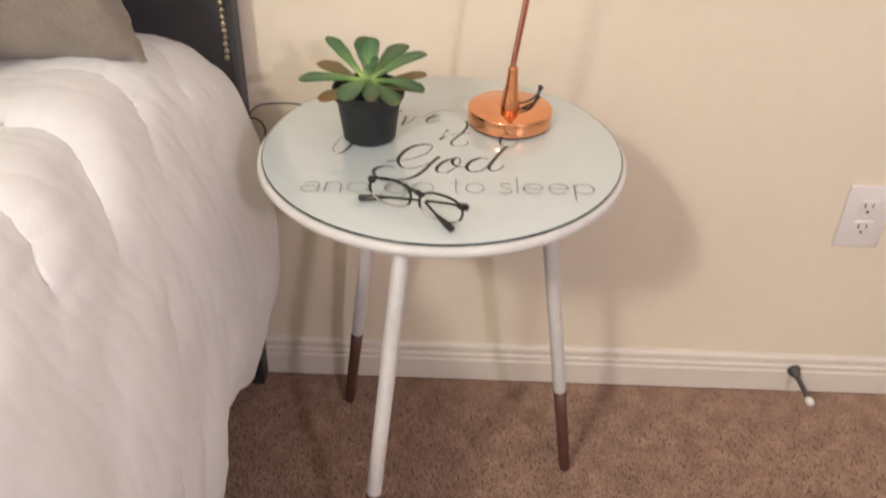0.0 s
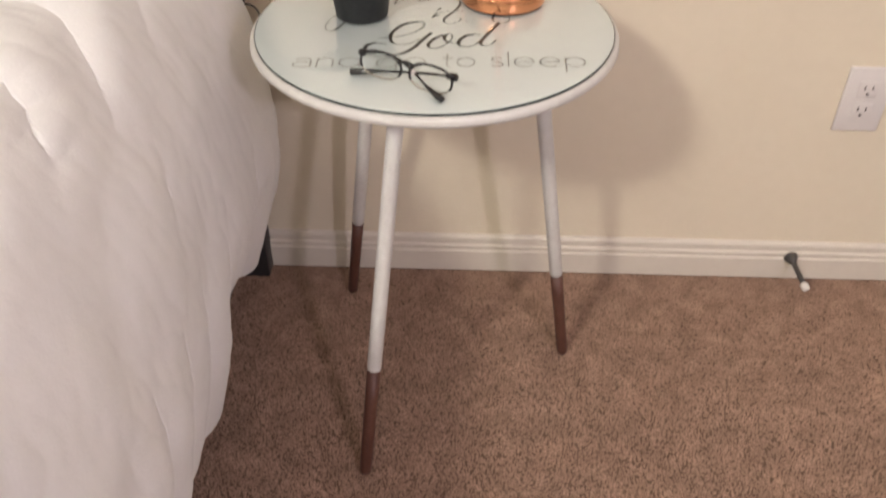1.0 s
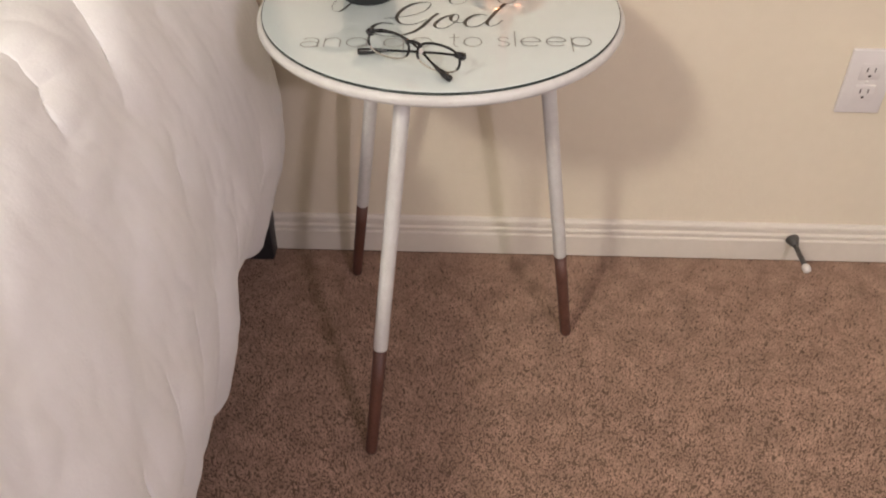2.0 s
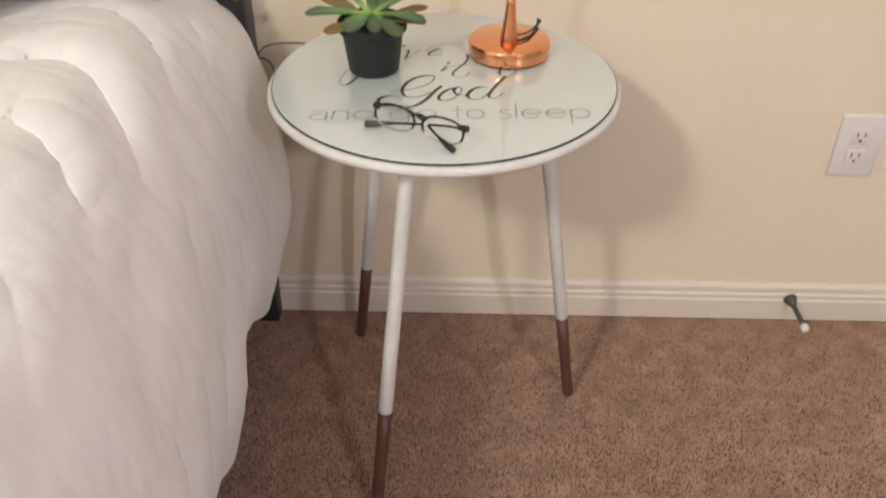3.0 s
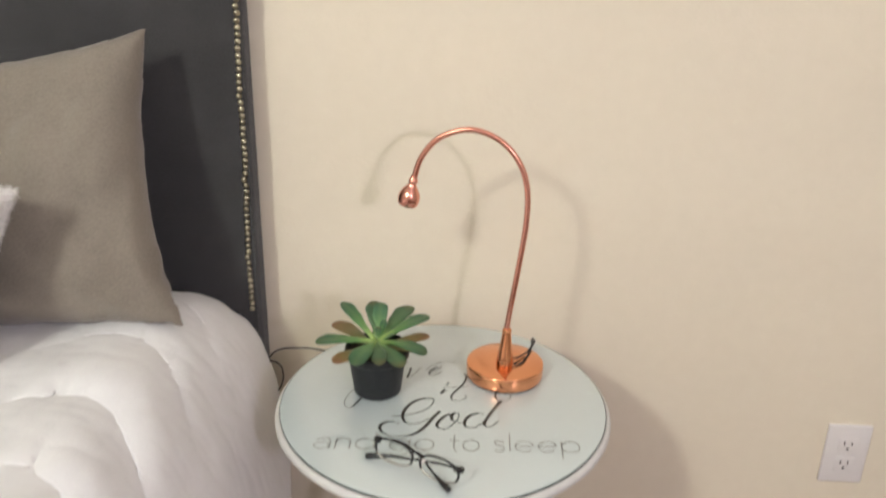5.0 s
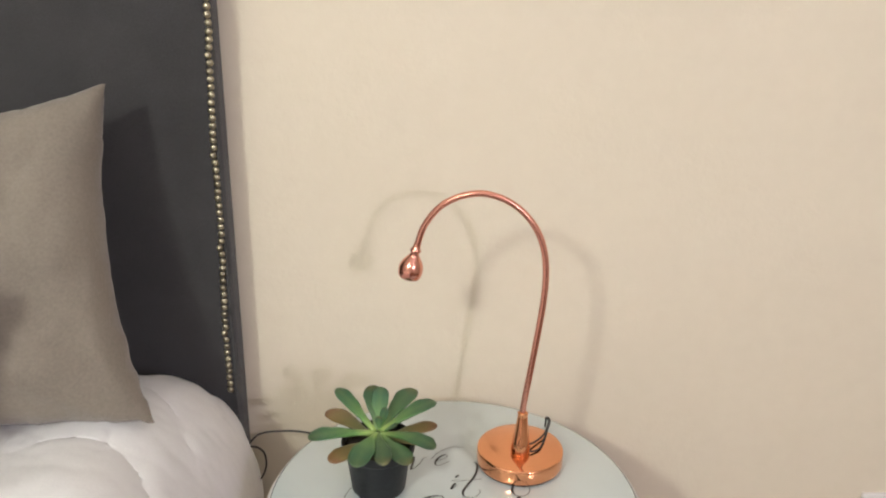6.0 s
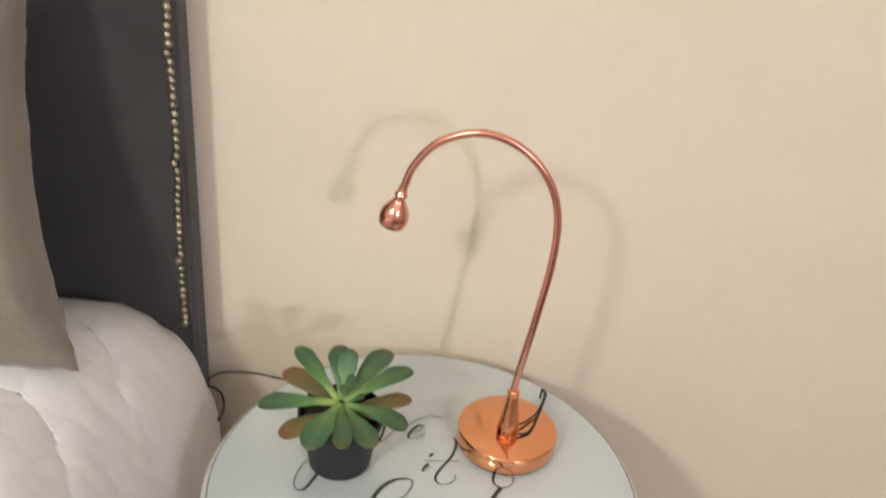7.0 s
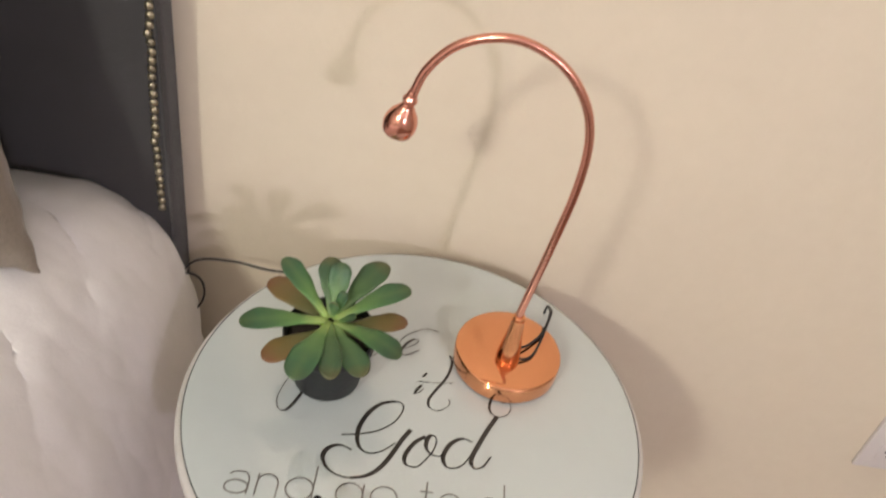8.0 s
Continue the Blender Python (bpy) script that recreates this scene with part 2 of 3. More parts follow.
def tube(path, radius, steps=10, bm=None, closed=False):
    """A pipe along the path; radius is a number or a function of the share of the way."""
    bm = bm or bmesh.new()
    rings, n = [], len(path)
    side = None
    for i, p in enumerate(path):
        a = path[(i - 1) % n] if closed or i else path[0]
        b = path[(i + 1) % n] if closed or i < n - 1 else path[-1]
        d = (b - a).normalized()
        if side is None:
            side = d.orthogonal().normalized()
        side = (side - d * side.dot(d)).normalized()
        up = d.cross(side)
        r = radius(i / (n - 1)) if callable(radius) else radius
        rings.append([bm.verts.new(p + r * (side * math.cos(w) + up * math.sin(w))) for w in (2 * math.pi * k / steps for k in range(steps))])
    for a, b in zip(rings, rings[1:] + (rings[:1] if closed else [])):
        for k in range(steps):
            bm.faces.new((a[k], a[(k + 1) % steps], b[(k + 1) % steps], b[k]))
    if not closed:
        bm.faces.new(rings[0][::-1])
        bm.faces.new(rings[-1])
    return bm


def mesh_from(name, verts, faces, mat, smooth=True):
    me = bpy.data.meshes.new(name)
    me.from_pydata(verts, [], faces)
    me.materials.append(mat)
    if smooth:
        me.polygons.foreach_set("use_smooth", [True] * len(me.polygons))
    return me


# ---------------------------------------------------------------- the room
ROOM = (-3.0, 1.40, -5.0, 0.0)
HEIGHT = 3.05


def wall(name, x0, x1, y0, y1, paint, label):
    return tagged(part(name, box(x0, x1, y0, y1, 0, HEIGHT), paint, smooth=False), label, "wall", kind="structure")


wall("wall_north", ROOM[0], ROOM[1], 0.0, 0.12, WALL, "cream painted wall with light orange-peel texture")
# unseen walls that close the room, their colour chosen for the bounce light
wall("wall_south", ROOM[0], ROOM[1], ROOM[2] - 0.12, ROOM[2], UNSEEN_WALL, "plain unseen wall, toned to limit bounced light")
wall("wall_west", ROOM[0] - 0.12, ROOM[0], ROOM[2] - 0.12, 0.12, UNSEEN_WALL, "plain unseen wall, toned to limit bounced light")
wall("wall_east", ROOM[1], ROOM[1] + 0.12, ROOM[2] - 0.12, 0.12, UNSEEN_WALL, "plain unseen wall, toned to limit bounced light")
tagged(part("floor", box(ROOM[0], ROOM[1], ROOM[2], 0, -0.1, -0.004), CARPET, smooth=False), "brown cut-pile bedroom carpet", "floor", kind="structure")
tagged(part("ceiling", box(ROOM[0], ROOM[1], ROOM[2], 0, HEIGHT, HEIGHT + 0.1), CEILING, smooth=False), "plain white painted ceiling", "ceiling", kind="structure")


def baseboard():
    """A moulded skirting: flat foot, two beads and a rounded cap, run along the wall."""
    prof = [(0, 0), (-0.0140, 0), (-0.0140, 0.0455), (-0.0128, 0.0475), (-0.0105, 0.0485), (-0.0105, 0.0515), (-0.0122, 0.0535),
            (-0.0122, 0.0580), (-0.0100, 0.0600), (-0.0078, 0.0610), (-0.0078, 0.0655), (-0.0088, 0.0680), (-0.0080, 0.0745), (-0.0050, 0.0785), (0, 0.0800)]
    bm = bmesh.new()
    ends = [[bm.verts.new((x, y - 0.0005, z)) for y, z in prof] for x in (ROOM[0], ROOM[1])]
    for k in range(len(prof) - 1):
        bm.faces.new((ends[0][k], ends[0][k + 1], ends[1][k + 1], ends[1][k]))
    bm.faces.new(ends[0])
    bm.faces.new(ends[1][::-1])
    return tagged(part("baseboard", bm, TRIM, smooth=False), "white moulded baseboard along the carpet", "baseboard", kind="structure")


baseboard()


def carpet_pile():
    """Short leaning tufts over the stretch of carpet beside the bed and in front of the wall."""
    rng = np.random.default_rng(5)
    n = 300000
    x = rng.uniform(-0.62, 1.0, n)
    y = -0.016 - rng.random(n) ** 1.25 * 1.0
    edge = np.minimum.reduce([x + 0.62, 1.0 - x, y + 1.016])
    keep = rng.random(n) < np.clip(edge / 0.18, 0, 1)
    x, y = x[keep], y[keep]
    n = len(x)
    h = rng.uniform(0.0035, 0.0058, n)
    w = rng.uniform(0.0009, 0.0016, n)
    clump = np.sin(x * 141 + np.sin(y * 97) * 2.5) * 0.5 + np.sin(y * 163 + np.sin(x * 119) * 2.5) * 0.5
    a = rng.uniform(0, 2 * np.pi, n)
    lean = rng.uniform(0.0, 0.004, n)
    la = a + rng.normal(0, 0.8, n) + clump
    verts = np.empty((n, 4, 3))
    for k in range(3):
        q = a + k * 2 * np.pi / 3
        verts[:, k] = np.stack([x + w * np.cos(q), y + w * np.sin(q), np.full(n, -0.0042)], 1)
    verts[:, 3] = np.stack([x + lean * np.cos(la), np.minimum(y + lean * np.sin(la), -0.0152), h - 0.003 + 0.001 * clump], 1)
    base = np.arange(n)[:, None] * 4
    faces = np.concatenate([base + np.array(t) for t in ((0, 1, 3), (1, 2, 3), (2, 0, 3))]).tolist()
    ob = new("carpet_pile", mesh_from("carpet_pile", verts.reshape(-1, 3).tolist(), faces, PILE))
    tagged(ob, "short brown tufted carpet pile", "carpet", kind="stuff")


carpet_pile()


# ---------------------------------------------------------------- wall fittings
def outlet(x, z):
    t = thing("electrical_outlet", (x, -0.001, z), "white plastic duplex outlet with plain cover plate on the wall", "outlet")
    plate = part("cover_plate", box(x - 0.0375, x + 0.0375, -0.0062, 0.001, z - 0.0585, z + 0.0585, 0.0025, 3), PLATE, t)
    for dz in (0.0195, -0.0195):
        bm = box(x - 0.0165, x + 0.0165, -0.0075, -0.004, z + dz - 0.0145, z + dz + 0.0145, 0.0011, 2)
        face = part("receptacle", bm, PLATE, t)
        for dx, h in ((-0.0064, 0.0042), (0.0064, 0.0036)):
            part("slot", box(x + dx - 0.0011, x + dx + 0.0011, -0.00765, -0.0070, z + dz + 0.0035 - h, z + dz + 0.0035 + h), SLOT, face, "dark blade slot", smooth=False)
        part("ground_hole", lathe([(0.0024, 0), (0.0024, 0.0008)], (x, -0.0069, z + dz - 0.0075), 14, (0, -1, 0)), SLOT, face, "dark round hole", smooth=False)
    part("screw", lathe([(0.0028, 0), (0.0026, 0.0010), (0.0012, 0.0014)], (x, -0.0060, z), 16, (0, -1, 0)), PLATE, plate)
    return t


outlet(0.690, 0.382)


def door_stop(base, tip):
    b, e = Vector(base), Vector(tip)
    d = (e - b).normalized()
    length = (e - b).length
    t = thing("door_stop", base, "grey metal door stop with white rubber tip on the baseboard", "door stop")
    part("flange", lathe([(0.0125, 0), (0.0125, 0.003), (0.0105, 0.007), (0.0068, 0.015), (0.0052, 0.019)], base, 24, d), STEEL, t)
    rod = lathe([(0.0052, 0.016), (0.0046, 0.03), (0.0046, length - 0.015), (0.0054, length - 0.012), (0.0054, length - 0.009)], base, 20, d)
    part("rod", rod, STEEL, t)
    part("tip", lathe([(0.0058, length - 0.010), (0.0074, length - 0.008), (0.0078, length - 0.002), (0.0068, length + 0.003), (0.003, length + 0.0052)], base, 20, d), TIP, t, "white rubber tip")


door_stop((0.653, -0.0135, 0.052), (0.660, -0.092, 0.044))


# ---------------------------------------------------------------- the bed
BX1 = -0.311          # outer face of the headboard
FRONT = -0.052        # its upholstered front


def headboard_bed():
    t = thing("bed_frame", (-1.07, -1.0, 0), "bed frame with charcoal upholstered headboard and brass nailhead trim", "bed")
    hb = part("headboard", box(-1.85, BX1, FRONT, -0.004, 0.24, 1.42, 0.012, 4), HEADBOARD, t, "charcoal upholstered headboard")
    welt = [Vector(p) for p in ((BX1 - 0.004, FRONT + 0.002, 0.26), (BX1 - 0.004, FRONT + 0.002, 1.40))]
    part("welt", tube(welt, 0.0022, 8), HEADBOARD, hb)
    nail = bmesh.new()
    prof = [(0.0049, 0.0), (0.0047, 0.0012), (0.0038, 0.0026), (0.0022, 0.0034), (0.0007, 0.0037)]
    lathe(prof, (0, 0, 0), 10, (0, -1, 0), nail)
    me = bpy.data.meshes.new("nail")
    bmesh.ops.recalc_face_normals(nail, faces=nail.faces)
    for f in nail.faces:
        f.smooth = True
    nail.to_mesh(me)
    nail.free()
    me.materials.append(BRASS)
    rng = random.Random(3)
    z, k = 0.645, 0
    while z < 1.40:
        odd = k % 13 == 9
        x = -0.3245 + 0.018 * (z - 0.69) + 0.0012 * math.sin(z * 23) + rng.uniform(-0.0006, 0.0006) - (0.0022 if odd else 0)
        hang("nail", me, hb, "", pose(x, FRONT + 0.0004, z, rng.uniform(-8, 8), 0, rng.uniform(-12, 12) + (30 if odd else 0)))
        z += 0.0099 + rng.uniform(-0.0005, 0.0005)
        k += 1
    for x in (-1.79, -0.385):
        part("leg", box(x, x + 0.052, -0.050, -0.006, 0.0, 0.25, 0.003), DARK_WOOD, t)
    for x in (-1.80, -0.385):
        part("side_rail", box(x, x + 0.028, -2.06, FRONT, 0.09, 0.30, 0.004), HEADBOARD, t)
    part("foot_rail", box(-1.80, -0.357, -2.09, -2.062, 0.09, 0.34, 0.004), HEADBOARD, t)
    for x in (-1.80, -0.39):
        part("leg", box(x, x + 0.045, -2.085, -2.04, 0, 0.088, 0.003), DARK_WOOD, t)


headboard_bed()
tagged(part("mattress", box(-1.77, -0.392, -2.05, -0.060, 0.305, 0.655, 0.05, 5), MATTRESS), "white mattress under the comforter", "mattress")


def comforter():
    """A puffed quilt: one cross-section swept along the bed, its stitching, puffs and folds pressed into it."""
    section = [(-1.90, 0.682), (-1.5, 0.690), (-1.0, 0.692), (-0.70, 0.690), (-0.54, 0.692), (-0.45, 0.694), (-0.393, 0.682), (-0.345, 0.640), (-0.314, 0.578),
               (-0.296, 0.50), (-0.286, 0.42), (-0.285, 0.34), (-0.302, 0.27), (-0.326, 0.205)]
    path = spline([(x, z, 0) for x, z in section], 40)
    run = [0.0]
    for a, b in zip(path, path[1:]):
        run.append(run[-1] + (b - a).length)
    total = run[-1]
    pitch = 0.142

    def at(s):
        lo, hi = 0, len(run) - 1
        while hi - lo > 1:
            mid = (lo + hi) // 2
            lo, hi = (mid, hi) if run[mid] <= s else (lo, mid)
        f = (s - run[lo]) / max(run[hi] - run[lo], 1e-9)
        d = (path[hi] - path[lo]).normalized()
        return path[lo].lerp(path[hi], f), Vector((-d.y, d.x, 0))

    def stitch(s, along):
        """How far the place lies past the stitch lines, which cross the bed and hook towards its foot at the shoulder."""
        bend = max(0.0, s - (total - 0.57))
        rise = math.exp(-((s - (total - 0.56)) / 0.11) ** 2)
        return along - 3.6 * bend * bend + 0.030 * rise + 0.096 + 0.009 * math.sin(s * 8.0 + 0.6) + 0.015 * math.sin((s - total + 0.56) * 23.0 + 1.57) + 0.022 * noise.noise((s * 2.6, along * 2.6, 5))

    def surf(s, along, p, nrm):
        down = total - s
        side = min(1.0, max(0.0, (s - (total - 0.56)) / 0.26))
        tug = max(0.0, 1 - down / 0.17)
        wave = stitch(s, along)
        row = math.floor(wave / pitch)
        cell = wave / pitch - row
        fade = 1 - min(1.0, max(0.0, (s - (total - 0.50)) / 0.10))
        fade *= 0.9 + 0.6 * noise.noise((along * 3.0, s * 2.0, 8))
        puff = (1 - cell ** 6) * (1 - (1 - cell) ** 2.2)
        crest = 0.55 + 0.60 * math.exp(-((s - (total - 0.53)) / 0.085) ** 2)
        d = (0.0105 + 0.006 * noise.noise((row * 3.7, 0.4, s * 1.5))) * crest * puff * fade + 0.003
        # puckers that run off the stitching
        near = math.exp(-(1 - cell) / 0.26) * (1 - math.exp(-(1 - cell) / 0.05)) + 0.5 * math.exp(-cell / 0.2) * (1 - math.exp(-cell / 0.05))
        d += 0.0105 * near * crest * fade * noise.noise((s * 55, along * 8, 2))
        # soft lengthwise folds, fine tension creases and a lumpy filling on the hanging side
        fold = noise.noise((along * 7.5 + 1.4 * s, s * 1.7, 9)) + 0.5 * noise.noise((along * 19 + 3.0 * s, s * 3.2, 4))
        d += 0.008 * fold * side
        crease = math.exp(-(noise.noise((along * 11 - 4.0 * s, s * 6.0 + 2 * along, 15)) / 0.24) ** 2)
        d -= 0.0019 * crease * (0.25 + 0.75 * side) * max(0.0, 0.35 + 1.3 * noise.noise((along * 5, s * 5, 21)))
        d += 0.0075 * noise.noise((along * 6.5, s * 6.5, 1)) + 0.0040 * noise.noise((along * 17, s * 15, 3)) + 0.0012 * noise.noise((along * 60, s * 45, 6))
        ridge = math.exp(-(noise.noise((along * 21 + 4.0 * s, s * 3.4 + along, 31)) / 0.24) ** 2)
        d -= 0.0015 * ridge * (0.15 + 0.85 * side) * max(0.0, 0.3 + 1.4 * noise.noise((along * 6, s * 4, 27)))
        # the lower border swings in and out, gathered into scallops
        low = max(0.0, 1 - down / 0.24) ** 0.7
        d += 0.021 * low * (abs(math.sin(along * 24.0 + 2.6 * noise.noise((along * 3.0, 0.3, 6.0)) + 1.2 * down)) ** 0.8 - 0.62)
        d += tug * (0.008 * math.sin(along * 13.5 + 0.3) + 0.016 * noise.noise((along * 7, 7.7, 1.0)) + 0.026 * noise.noise((along * 19, 2.2, 4.0)) - 0.022 * math.exp(-((along - 0.40) / 0.10) ** 2) - 0.006)
        drop = 0.008 * math.sin(along * 17) + 0.013 * math.sin(along * 43 + 1.0) - 0.055 * min(1, max(0, (along - 0.43) / 0.10)) + 0.022 * noise.noise((along * 9, 3.1, 0))
        x, z = p.x + nrm.x * d, p.y + nrm.y * d + drop * tug ** 1.5
        y = -along + 0.010 * noise.noise((s * 7, along * 6, 12)) * side
        # the end tucked behind the pillows rolls down against the headboard
        roll = max(0.0, 1 - (along - 0.060) / 0.15)
        z -= 0.052 * roll ** 1.8 * (1 - 0.5 * side)
        x -= 0.014 * roll * side
        return x, min(y, -0.056), z

    nu, nv = 360, 460
    us = [total * (1 - (1 - k / nu) ** 1.5) for k in range(nu + 1)]
    vs = [0.060 + 1.990 * (k / nv) ** 1.35 for k in range(nv + 1)]
    rows = [at(q) for q in us]
    verts = [surf(q, along, *pn) for along in vs for q, pn in zip(us, rows)]
    w = nu + 1
    faces = [(j * w + i, j * w + i + 1, (j + 1) * w + i + 1, (j + 1) * w + i) for j in range(nv) for i in range(nu)]
    ob = new("comforter", mesh_from("comforter", verts, faces, COMFORTER))
    tagged(ob, "puffy white quilted comforter hanging over the bed side", "comforter")
    so = ob.modifiers.new("loft", "SOLIDIFY")
    so.thickness, so.offset, so.use_rim = 0.022, -1, True
    # the stitch lines, each a thread of its own
    for k in range(1, 12):
        line_pts = []
        for n in range(90):
            q = total - 1.0 + 0.58 * n / 89
            along = (k + 0.002) * pitch
            for _ in range(12):
                along += ((k + 0.002) * pitch - stitch(q, along)) * 0.8
            if 0.13 < along < 1.6:
                line_pts.append(Vector(surf(q, along, *at(q))) + Vector((0, 0, 0.0002)))
        if len(line_pts) > 10:
            part("stitching", tube(line_pts, 0.0007, 5), COMFORTER, ob, "white stitched quilting seam")
    hem = [Vector(surf(total - 0.001, 0.10 + 1.9 * n / 700, *at(total - 0.001))) + Vector((-0.004, 0, -0.001)) for n in range(701)]
    part("hem_piping", tube(hem, 0.0045, 8), COMFORTER, ob, "white turned hem")
    return ob


comforter()


def cushion(name, label, m, half_w, half_h, deep, mat, pinch, seed, n=56):
    """A stuffed square pillow: two puffed faces meeting in a seam, corners drawn out into points."""
    verts, faces = [], []
    for sgn in (1, -1):
        base = len(verts)
        for j in range(n + 1):
            for i in range(n + 1):
                u, v = 2 * i / n - 1, 2 * j / n - 1
                u, v = math.sin(u * math.pi / 2), math.sin(v * math.pi / 2)
                px = u * half_w * (1 - pinch * (1 - v * v) * abs(u) ** 3)
                pz = v * half_h * (1 - pinch * (1 - u * u) * abs(v) ** 3)
                fat = (max(0.0, 1 - u ** 4) * max(0.0, 1 - v ** 4)) ** 0.5
                wr = 1 - abs(noise.noise((u * 3.1 + v, v * 2.4 - u, seed + 11)))
                d = deep * fat + fat * (0.014 * noise.noise((u * 2.2, v * 2.2, seed)) + 0.006 * noise.noise((u * 6, v * 6, seed + 3)) - 0.006 * max(0.0, wr - 0.8) / 0.2)
                pucker = 0.0055 * noise.noise((v * 8, seed, 1)) * abs(u) ** 7 + 0.0055 * noise.noise((u * 8, seed, 4)) * abs(v) ** 7
                d += pucker * fat ** 0.5
                edge = 1 - fat
                d += edge * 0.003 * noise.noise((u * 14, v * 14, seed + 8)) * (1 if fat > 0 else 0)
                seam = (0.0055 * noise.noise((u * 7, v * 7, seed + 5)) + 0.0025 * noise.noise((u * 19, v * 19, seed + 6))) * edge
                verts.append((px + seam, -sgn * d, pz + seam))
        w = n + 1
        faces += [(base + j * w + i, base + j * w + i + 1, base + (j + 1) * w + i + 1, base + (j + 1) * w + i) for j in range(n) for i in range(n)]
    me = mesh_from(name, verts, faces, mat)
    bm = bmesh.new()
    bm.from_mesh(me)
    bmesh.ops.remove_doubles(bm, verts=bm.verts, dist=0.0004)
    bmesh.ops.recalc_face_normals(bm, faces=bm.faces)
    bm.to_mesh(me)
    bm.free()
    ob = new(name, me)
    ob.matrix_basis = m
    tagged(ob, label, "pillow")
    return ob


grey = cushion("throw_pillow", "taupe grey linen throw pillow leaning on the headboard", pose(-0.633, -0.198, 0.8715, -20, -8, 3), 0.242, 0.2025, 0.075, LINEN, 0.13, 2.0)
white = cushion("plush_pillow", "fluffy white plush pillow in front of the linen pillow", pose(-0.745, -0.40, 0.842, -14, 14, 6), 0.205, 0.152, 0.075, PLUSH, 0.09, 7.0)


def plush_fur(ob, count):
    """Short soft strands over the plush pillow."""
    rng = np.random.default_rng(8)
    me = ob.data
    me.calc_loop_triangles()
    v = np.array([p.co for p in me.vertices])
    nn = np.array([p.normal for p in me.vertices])
    tri = np.array([t.vertices for t in me.loop_triangles])
    area = np.linalg.norm(np.cross(v[tri[:, 1]] - v[tri[:, 0]], v[tri[:, 2]] - v[tri[:, 0]]), axis=1)
    pick = rng.choice(len(tri), count, p=area / area.sum())
    b = rng.dirichlet((1, 1, 1), count)
    pos = (v[tri[pick]] * b[:, :, None]).sum(1)
    nor = (nn[tri[pick]] * b[:, :, None]).sum(1)
    tan = rng.normal(0, 1, (count, 3))
    tan -= nor * (tan * nor).sum(1)[:, None]
    tan /= np.linalg.norm(tan, axis=1)[:, None]
    tip = pos + nor * rng.uniform(0.004, 0.008, count)[:, None] + tan * rng.uniform(0.001, 0.006, count)[:, None] - np.array((0, 0, 0.002))
    sd = np.cross(nor, tan) * 0.0008
    allv = np.stack([pos - sd, pos + sd, tip], 1).reshape(-1, 3)
    faces = (np.arange(count)[:, None] * 3 + np.arange(3)).tolist()
    hang("fur", mesh_from("fur", allv.tolist(), faces, PLUSH), ob, "soft white plush strands", ob.matrix_basis.copy())


plush_fur(white, 40000)


# ---------------------------------------------------------------- the side table
TX, TY, TOP = -0.0055, -0.2585, 0.620
DISC = 0.2245


def side_table():
    t = thing("side_table", (TX, TY, 0), "round white side table with three brown-dipped legs", "side table")
    r = 0.2310
    rim = [(0.05, 0.6010), (0.208, 0.6010), (r - 0.008, 0.6014), (r - 0.003, 0.6034), (r, 0.6072), (r - 0.0006, 0.6120), (r - 0.0025, 0.6150), (r - 0.006, 0.6162), (0.205, 0.6162), (0.05, 0.6162)]
    part("tabletop", lathe(rim, (TX, TY, 0), 128), TABLE_WHITE, t, "white painted round top with soft edge")
    disc = part("glass_disc", lathe([(0.1, 0.6185), (DISC - 0.0006, 0.6185), (DISC - 0.0012, 0.6198), (DISC - 0.002, TOP), (0.1, TOP)], (TX, TY, 0), 128), GLASS_WHITE, t, "glossy white lettered glass top")
    part("glass_edge", lathe([(0.2, 0.6163), (DISC, 0.6163), (DISC, 0.6192), (0.2, 0.6192)], (TX, TY, 0), 128), GLASS_EDGE, t, "dark green glass edge")
    ends = (((-0.170, -0.0805), (-0.0915, -0.165)), ((0.213, -0.226), (0.1262, -0.2390)), ((-0.1035, -0.4875), (-0.0428, -0.3515)))
    for low, high in ends:
        foot = Vector((*low, 0.0))
        head = Vector((*high, 0.6015))
        d = (head - foot)
        f = lambda k: foot + d * k
        leg = part("leg", tube([f(k) for k in (0.303, 0.308, 0.5, 0.75, 1.0)], lambda s: 0.0102 + 0.0004 * s if s > 0 else 0.0096, 24), TABLE_WHITE, t)
        part("dipped_end", tube([f(k) for k in (0.0, 0.006, 0.1, 0.2, 0.304)], lambda s: 0.0088 + 0.0011 * s if s > 0 else 0.0080, 24), WALNUT, leg, "dark brown dipped leg end")
        part("ferrule", tube([f(k) for k in (0.918, 0.923, 0.96, 0.999)], lambda s: 0.0112 + 0.0012 * s if s > 0 else 0.0104, 24), TABLE_WHITE, leg)
    return t, disc


TABLE, DISC_OB = side_table()


# lettering on the glass
def ribbon(bm, pts, thick, thin, z, slant=0.35):
    """A pen stroke lying on the glass: broad where the pen runs down along the slant, fine where it runs across."""
    nib = Vector((slant, 1.0, 0)).normalized()
    n = len(pts)
    lo = []
    for i, p in enumerate(pts):
        d = (pts[min(i + 1, n - 1)] - pts[max(i - 1, 0)]).normalized()
        down = max(0.0, -d.dot(nib))
        w = (thin + (thick - thin) * down ** 1.5) / 2
        side = Vector((-d.y, d.x, 0)) * w
        lo.append((p + side, p - side))
    rows = [[bm.verts.new((a.x, a.y, z)), bm.verts.new((b.x, b.y, z))] for a, b in lo]
    for a, b in zip(rows, rows[1:]):
        bm.faces.new((a[0], a[1], b[1], b[0]))


